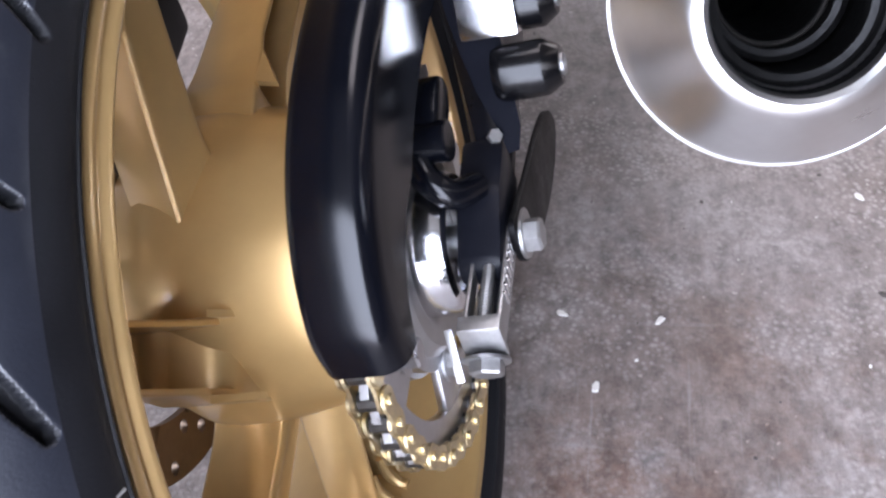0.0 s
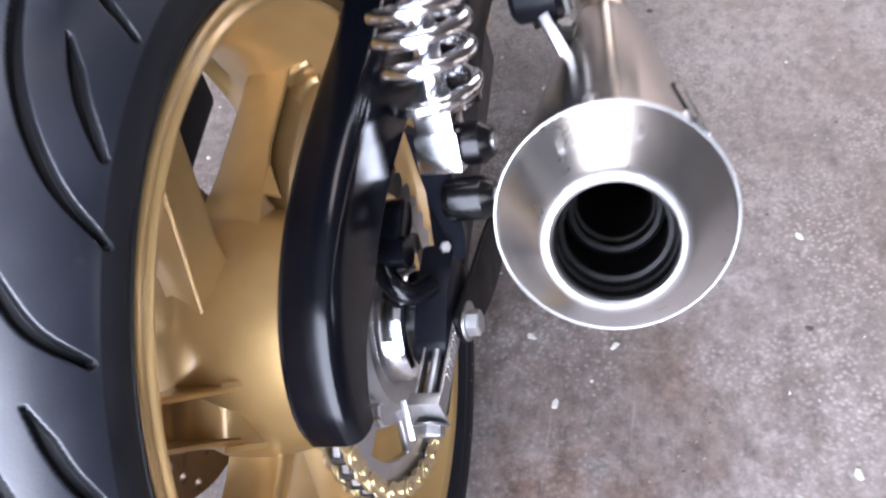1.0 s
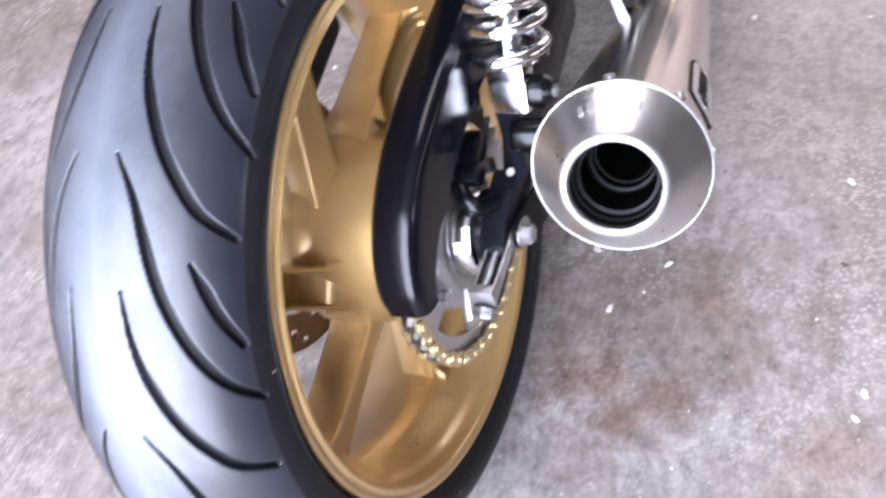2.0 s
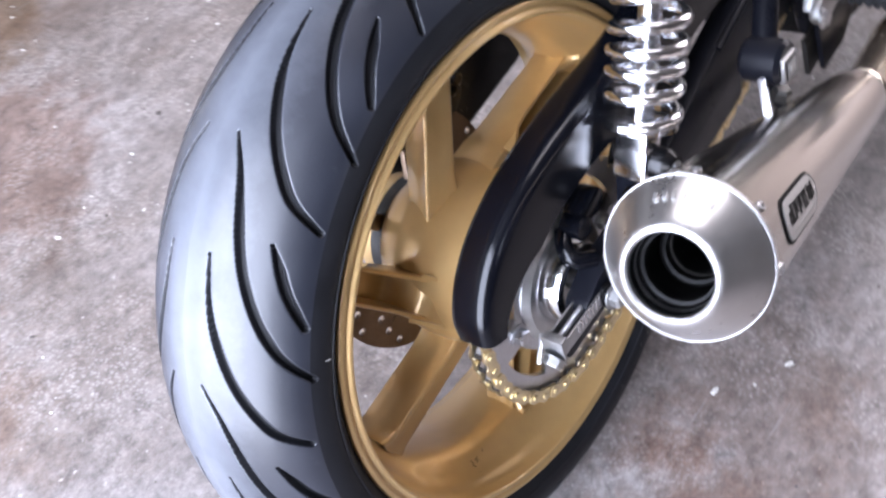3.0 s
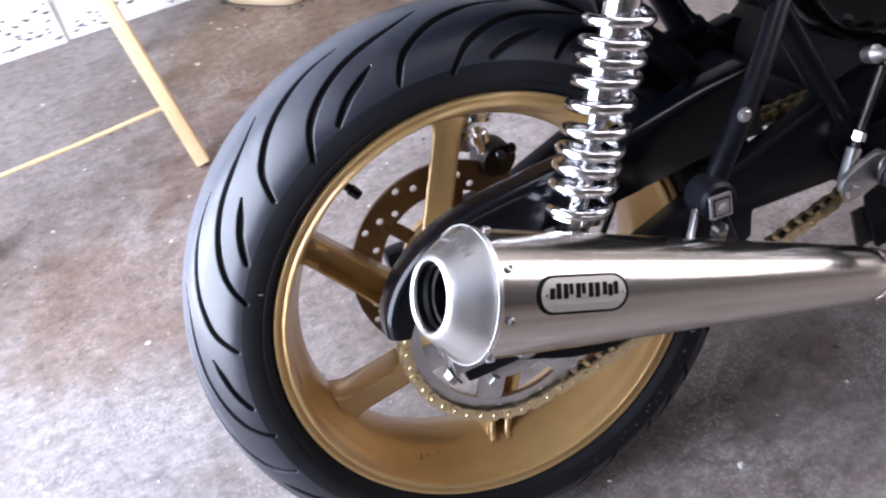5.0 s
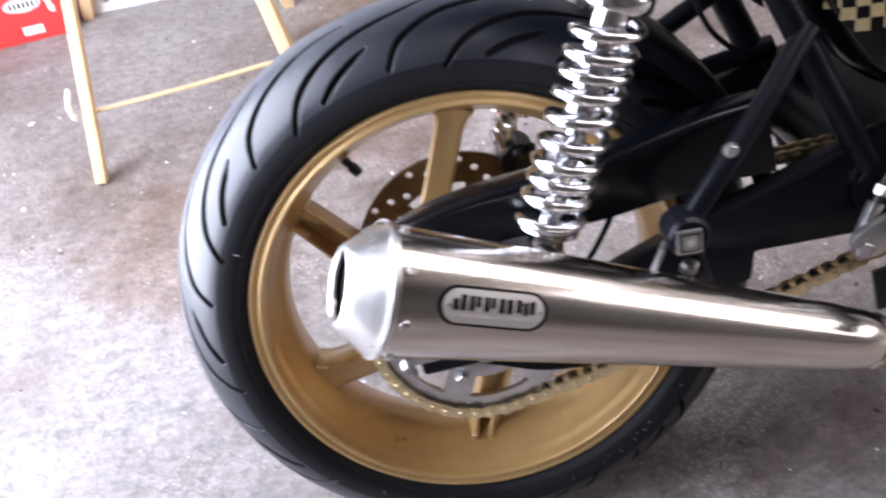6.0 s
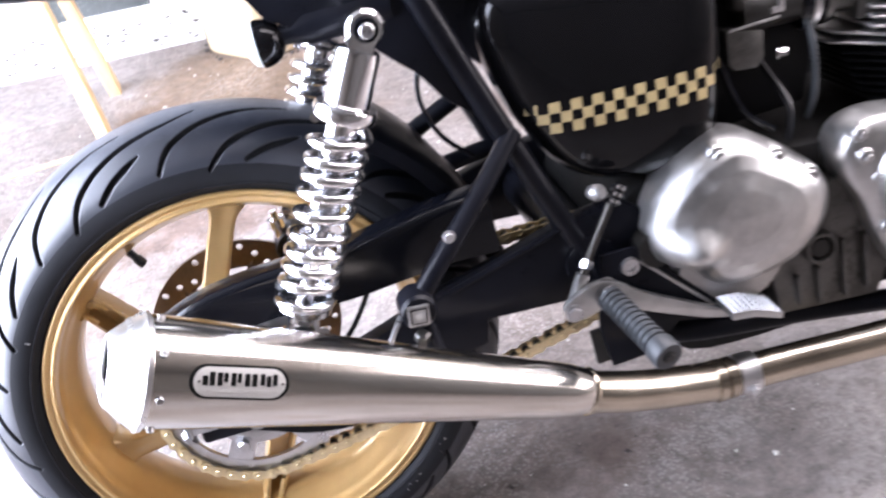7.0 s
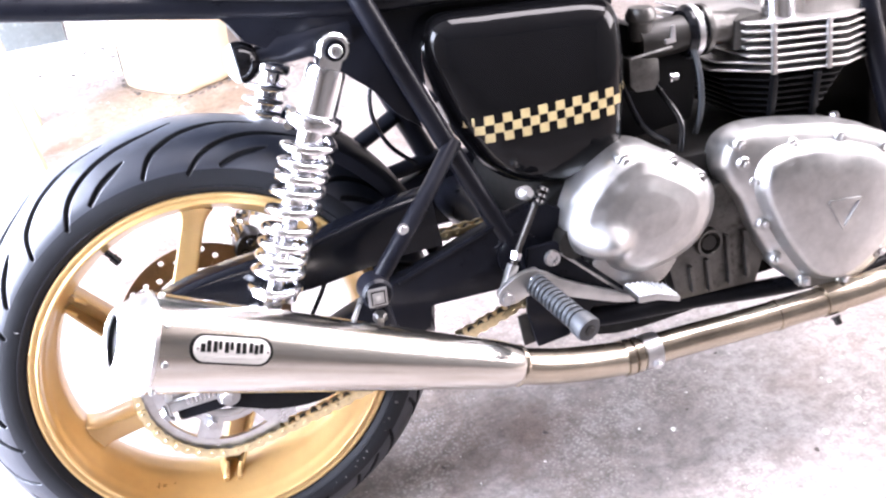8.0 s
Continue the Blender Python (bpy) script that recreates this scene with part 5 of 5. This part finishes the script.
for k in range(7):
    x0, yl = (0.728 + 0.008 * k, 0.085) if k < 2 else (0.764, 0.122)
    part("head_fin", fin(x0, 0.797, 0.915, 0.998, yl, 0.085, 0.135, 0.2317 + 0.0109 * k, 0.0036), CAST, head)
for x in (0.797, 0.884):
    part("head_post", bar((x, -0.1348, 0.228 - 0.105 * (x - 0.797)), (x, -0.1348, 0.3000 - 0.105 * (x - 0.797)), 0.0075, 0.006, 0.002, (1, 0, 0)), CAST, head)
part("rocker_cover", prism([(0.868, 0.286), (0.876, 0.345), (0.955, 0.338), (0.968, 0.278)], -0.10, 0.10, 0.008), CAST, head)
part("head_nut", lathe([(0, 0.023), (0.03, 0.023), (0.036, 0.021), (0.06, 0.021)], (0.829, -0.098, 0.290), (0, 0, 1), 28), CHROME, head)
part("port_casting", prism([(0.752, 0.262), (0.756, 0.306), (0.800, 0.312), (0.812, 0.262)], -0.108, -0.05, 0.010), WALLCAST, head)
part("intake_stub", sweep([(0.77, -0.080, 0.290), (0.72, -0.085, 0.298)], [0.0215, 0.0235], 24), WALLCAST, head)
boot = part("intake_boot", lathe([(0, 0.028), (0.006, 0.033), (0.012, 0.030), (0.018, 0.034), (0.03, 0.034), (0.036, 0.030)], (0.722, -0.085, 0.298), (-1, 0, 0.03), 32), PLASTIC, bike, "black rubber intake boot")
part("boot_clamp", lathe([(0.018, 0.0335), (0.018, 0.0362), (0.026, 0.0362), (0.026, 0.0335)], (0.722, -0.085, 0.298), (-1, 0, 0.03), 32), STEEL, boot)
part("boot_clamp", lathe([(0.002, 0.031), (0.002, 0.0345), (0.009, 0.0345), (0.009, 0.031)], (0.722, -0.085, 0.298), (-1, 0, 0.03), 32), WALLCAST, boot)
carb = part("carburettor", prism([(0.594, 0.250), (0.602, 0.240), (0.630, 0.238), (0.638, 0.25), (0.638, 0.280), (0.594, 0.288)], -0.112, -0.07, 0.004), WALLCAST, bike, "grey carburettor with its float bowl")
part("carb_body", lathe([(0, 0.026), (0.07, 0.024)], (0.615, -0.09, 0.300), (1, 0, 0), 24), DARK, carb)
part("carb_top", lathe([(0, 0.016), (0.022, 0.016), (0.026, 0.020), (0.034, 0.020), (0.042, 0.015)], (0.622, -0.095, 0.305), (0.05, 0, 1), 24), WALLCAST, carb)
part("carb_link", bar((0.588, -0.13, 0.292), (0.648, -0.13, 0.296), 0.0028, 0.0028, 0.0008), NUT, carb)
part("carb_lever", prism([(0.640, 0.300), (0.655, 0.300), (0.655, 0.322), (0.650, 0.322), (0.648, 0.306), (0.640, 0.306)], -0.128, -0.124, 0.0008), STEEL, carb)
part("drain_screw", hexbolt((0.650, -0.118, 0.252), (1, -0.5, 0), 0.009, 0.01), CHROME, carb)
part("breather_hose", sweep(smooth_path([(0.69, -0.10, 0.30), (0.692, -0.12, 0.25), (0.692, -0.12, 0.20), (0.688, -0.11, 0.165)], 6), 0.0042, 12), PEGRUB, bike)
for a, b, c in (((0.585, -0.10, 0.26), (0.60, -0.125, 0.20), (0.64, -0.12, 0.165)), ((0.64, -0.095, 0.24), (0.66, -0.12, 0.19), (0.655, -0.125, 0.15))):
    part("fuel_hose", sweep(smooth_path([a, b, c], 6), 0.0042, 10), PLASTIC, bike)
part("dark_airbox", prism([(0.40, 0.18), (0.58, 0.165), (0.70, 0.175), (0.72, 0.28), (0.60, 0.33), (0.40, 0.33)], -0.085, 0.085, 0.01), BLACKFIN, bike)

# rear brake pedal, peg and linkage
peg_plate = part("peg_plate", prism([(0.405, 0.088), (0.445, 0.088), (0.548, -0.015), (0.54, -0.030), (0.49, -0.020), (0.45, -0.052), (0.405, -0.056), (0.395, 0.0)], -0.166, -0.160, 0.002), SATIN, bike, "black foot control plate")
part("plate_edge", bar((0.449, -0.1665, 0.071), (0.535, -0.1665, -0.012), 0.004, 0.004, 0.001), ALLOY, peg_plate)
part("plate_bolt", lathe([(0, 0.0), (0, 0.011), (0.005, 0.010), (0.005, 0.006), (0.002, 0.006), (0.002, 0.0)], (0.437, -0.166, 0.067), (0, -1, 0), 24), STEEL, peg_plate)
lever = part("brake_pedal", prism(round_outline([(0.352, 0.040), (0.360, 0.054), (0.395, 0.067), (0.420, 0.058), (0.445, 0.040), (0.52, 0.001), (0.548, -0.008), (0.548, -0.019), (0.515, -0.013), (0.44, 0.018), (0.405, 0.034), (0.37, 0.026)], 5), -0.186, -0.176, 0.003), ALLOY, bike, "polished alloy rear brake pedal")
part("pedal_pad", prism([(0.533, 0.002), (0.562, -0.0015), (0.594, -0.0145), (0.5925, -0.022), (0.560, -0.0105), (0.533, -0.0075)], -0.214, -0.170, 0.0012), ALLOY, lever, "knurled pedal pad")
for i in range(8):
    for j in range(6):
        x = 0.5375 + 0.0073 * i
        part("pad_stud", lathe([(-0.001, 0.0044), (0.0034, 0.0012), (0.0034, 0)], (x, -0.1745 - 0.0070 * j, float(np.interp(x, [0.533, 0.562, 0.594], [0.002, -0.0015, -0.0145]))), (0.25, 0, 1), 4), STEEL, lever)
part("pedal_pivot", hexbolt((0.362, -0.186, 0.038), (0, -1, 0), 0.014, 0.006), STEEL, lever)
rod = part("brake_rod", sweep([(0.374, -0.17, 0.058), (0.392, -0.168, 0.092), (0.434, -0.165, 0.166)], 0.0042, 12), ROLLER, bike, "brake master cylinder rod with clevis")
part("rod_boot", lathe([(0, 0.006), (0.004, 0.009), (0.008, 0.006), (0.012, 0.009), (0.016, 0.006), (0.02, 0.009), (0.024, 0.006)], (0.425, -0.166, 0.145), (0.5, 0.03, 0.8), 14), PLASTIC, rod)
part("rod_clevis", bar((0.366, -0.171, 0.040), (0.382, -0.169, 0.074), 0.013, 0.011, 0.002), ALLOY, rod)
part("rod_nut", lathe([(0, 0.0075), (0.009, 0.0075)], (0.386, -0.169, 0.081), (0.45, 0.03, 0.85), 6), CHROME, rod)
part("master_fitting", lathe([(0, 0.008), (0.014, 0.0095), (0.019, 0.006), (0.026, 0.005)], (0.405, -0.165, 0.165), (0.1, -0.8, 0.2), 16), NUT, rod)
peg = part("rider_peg", sweep([(0.405, -0.168, 0.05), (0.408, -0.185, 0.048)], 0.013, 20), STEEL, bike, "ribbed grey rubber rider foot peg")
p0, p1 = Vector((0.403, -0.19, 0.047)), Vector((0.425, -0.296, 0.022))
prof = []
for k in range(11):
    d = 0.008 * k
    prof += [(d, 0.0150), (d + 0.0045, 0.0150), (d + 0.005, 0.0128), (d + 0.0075, 0.0128)]
prof += [(0.09, 0.0165), (0.106, 0.0172), (0.109, 0.0155), (0.109, 0.0)]
part("peg_rubber", lathe(prof, p0, p1 - p0, 28), PEGRUB, peg)
part("peg_end_bolt", hexbolt(p0 + (p1 - p0).normalized() * 0.108, p1 - p0, 0.010, 0.004), DARK, peg)
part("peg_bracket_tab", prism([(0.385, -0.01), (0.42, -0.005), (0.435, -0.05), (0.39, -0.055)], -0.156, -0.15, 0.002), DARK, peg_plate)

# ---- round the motorcycle ----
def ladder():
    """Wooden trestle steps of pale pine: two front legs, two back legs, a cross rod and string ties."""
    t = thing("wooden_trestle", "pale pine trestle standing open on the floor with string ties", "trestle")
    top_z = 1.05
    for a, b, wide, deep in (((-0.651, 0.872, 0), (-0.522, 1.287, top_z), 0.030, 0.021), ((-0.222, 0.949, 0), (-0.415, 1.31, top_z), 0.044, 0.026)):
        part("front_leg", bar(a, b, wide, deep, 0.002, (0, 1, 0)), WOOD, t)
    for a, b in (((-0.80, 1.70, 0), (-0.533, 1.36, top_z)), ((-0.273, 1.51, 0), (-0.410, 1.36, top_z))):
        part("back_leg", bar(a, b, 0.040, 0.028, 0.002, (0, 1, 0)), WOOD, t)
    part("top_board", bar((-0.62, 1.34, top_z + 0.015), (-0.36, 1.34, top_z + 0.015), 0.03, 0.16, 0.003), WOOD, t)
    part("cross_rod", sweep([(-0.643, 0.923, 0.126), (-0.43, 0.957, 0.120), (-0.252, 0.990, 0.118)], 0.0042, 10), WOOD, t)
    for z in (0.17, 0.36):
        f = z / top_z
        x, y = -0.651 + 0.118 * f, 0.872 + 0.415 * f
        part("string_tie", sweep(smooth_path([(x - 0.026, y - 0.012, z + 0.01), (x - 0.03, y - 0.03, z - 0.01), (x - 0.032, y - 0.03, z - 0.03), (x - 0.03, y - 0.026, z - 0.048)], 4), [0.004, 0.0055, 0.006, 0.005, 0.0045, 0.006, 0.0065, 0.005, 0.0045, 0.005, 0.006, 0.005, 0.003], 8), ROPE, t)
    return t


ladder()

red_box = thing("red_carton", "open red printed carton holding crumpled clear film", "box", pose(-0.95, 1.70, 0, 0, 0, 4))
part("carton", rings(bmesh.new(), [[(sx * (0.12 - q), sy * (0.085 - q), z) for sx, sy in ((1, 1), (-1, 1), (-1, -1), (1, -1))] for q, z in ((0.002, 0.0), (0.0, 0.003), (0.0, 0.155), (0.003, 0.155), (0.003, 0.09))]), REDCARD, red_box)
oval = [(0.046 * math.cos(a) * (1 if abs(math.cos(a)) > 0.5 else 1.0), 0.019 * math.sin(a)) for a in [k * math.tau / 28 for k in range(28)]]
for scale, y, ink, name in ((1.0, -0.0858, PALE, "carton_logo"), (0.90, -0.0864, BLACKINK, "logo_ring"), (0.84, -0.0870, PALE, "logo_field")):
    part(name, rings(bmesh.new(), [[(0.022 + x * scale, yy, 0.098 + z * scale) for x, z in oval] for yy in (y + 0.002, y)]), ink, red_box)
for k in range(6):
    part("logo_mark", bar((-0.006 + 0.011 * k, -0.0876, 0.091), (-0.006 + 0.011 * k, -0.0876, 0.105), 0.005, 0.0012, 0, (1, 0, 0)), BLACKINK, red_box)
part("carton_label", bar((0.0, -0.0858, 0.030), (0.052, -0.0858, 0.030), 0.022, 0.002, 0.0, (0, 0, 1)), PALE, red_box)
for k in range(3):
    part("label_line", bar((0.004, -0.0872, 0.024 + 0.006 * k), (0.048 - 0.008 * k, -0.0872, 0.024 + 0.006 * k), 0.0022, 0.001, 0.0, (0, 0, 1)), PRINT, red_box)
film = bmesh.new()
for k in range(26):
    bmesh.ops.create_icosphere(film, subdivisions=1, radius=random.uniform(0.016, 0.034), matrix=Matrix.LocRotScale((random.uniform(-0.085, 0.085), random.uniform(-0.05, 0.05), random.uniform(0.11, 0.165)), Matrix.Rotation(random.uniform(0, 6), 3, "Z"), (random.uniform(0.7, 1.3), random.uniform(0.6, 1.2), random.uniform(0.5, 0.9))))
part("crumpled_film", film, FILM, red_box, "crumpled clear packing film", 10)

sack = thing("beige_sack", "tall full beige paper sack standing on the floor, its foot scuffed", "sack", pose(0.125, 1.645, 0))
foot = round_outline([(-0.018, -0.155), (0.045, -0.138), (0.119, -0.101), (0.142, -0.02), (0.10, 0.09), (0.0, 0.12), (-0.12, 0.09), (-0.150, -0.015), (-0.10, -0.085)], 5)
part("sack_body", rings(bmesh.new(), [[(x * (s + 0.012 * math.sin(9 * z + 14 * x)), y * (s + 0.012 * math.sin(7 * z + 11 * y)), z) for x, y in foot] for s, z in ((0.93, 0.0), (0.985, 0.006), (1.0, 0.02), (1.0, 0.08), (1.02, 0.16), (1.03, 0.24), (1.04, 0.32), (1.03, 0.40), (1.0, 0.48), (0.9, 0.54), (0.6, 0.57))]), BEIGE, sack, "", 60)
part("sack_seam", bar((-0.018, -0.1605, 0.02), (-0.016, -0.170, 0.40), 0.006, 0.002, 0.0006, (1, 0, 0)), BEIGE, sack)
torn = bmesh.new()
for k in range(40):
    x, y = foot[k % len(foot)]
    bmesh.ops.create_icosphere(torn, subdivisions=1, radius=random.uniform(0.003, 0.008), matrix=Matrix.LocRotScale((x * 1.03 + random.uniform(-0.01, 0.01), y * 1.03 + random.uniform(-0.012, 0.004), 0.003), None, (1, 1, 0.5)))
tagged(part("spilt_dust", torn, MARK, sack, "dark dirt along the sack's foot", 20), kind="stuff")

board = thing("patterned_board", "white board and sheet with dark leaf print against a dark pane", "board", pose(-0.40, 1.715, 0))
part("board_sheet", bar((0.0, 0.006, 0.0), (0.0, 0.018, 0.122), 0.74, 0.012, 0.002, (1, 0, 0)), PANEL, board)
part("dark_pane", bar((-0.06, 0.026, 0.0), (-0.06, 0.036, 0.60), 0.62, 0.008, 0.002, (1, 0, 0)), SLATE, board)
part("white_post", bar((0.312, 0.020, 0.0), (0.312, 0.030, 0.70), 0.11, 0.016, 0.002, (1, 0, 0)), PANEL, board)
part("blue_card", bar((-0.25, -0.003, 0.052), (-0.25, 0.002, 0.100), 0.085, 0.003, 0.0006, (1, 0, 0)), SKYCARD, board)
part("white_sheet", prism([(-0.44, 0.0), (-0.02, 0.0), (-0.03, 0.20), (-0.12, 0.215), (-0.44, 0.13)], -0.009, -0.004, 0.001), PANEL, board)
part("pane_divider", bar((-0.19, 0.018, 0.12), (-0.19, 0.026, 0.60), 0.022, 0.008, 0.002, (1, 0, 0)), DARK, board)
leaves = bmesh.new()
for k in range(90):
    x, z, a, r = random.uniform(-0.36, 0.36), random.uniform(0.010, 0.112), random.uniform(-0.35, 0.35), random.uniform(0.008, 0.014)
    ring = [(x + r * u * math.cos(a) - r * 0.3 * v * math.sin(a), (-0.0105 if x < -0.03 else -0.0012 + 0.098 * z), z + (r * u * math.sin(a) + r * 0.3 * v * math.cos(a)) * 0.8) for u, v in ((1, 0.9), (-1, 0.9), (0.2, -1.4))]
    rings(leaves, [[(p[0], p[1] + 0.003, p[2]) for p in ring], ring])
for k in range(60):
    x, z, a, r = random.uniform(0.262, 0.362), random.uniform(0.02, 0.60), random.uniform(0, math.tau), random.uniform(0.004, 0.010)
    ring = [(x + r * u * math.cos(a) - r * 0.3 * v * math.sin(a), 0.0105 + z / 70, z + r * u * math.sin(a) + r * 0.3 * v * math.cos(a)) for u, v in ((1, 0), (0.1, 0.9), (-1, 0), (0.1, -0.9))]
    rings(leaves, [[(p[0], p[1] + 0.004, p[2]) for p in ring], ring])
tagged(part("leaf_print", leaves, MARK, board, "small dark printed leaves"), kind="stuff")
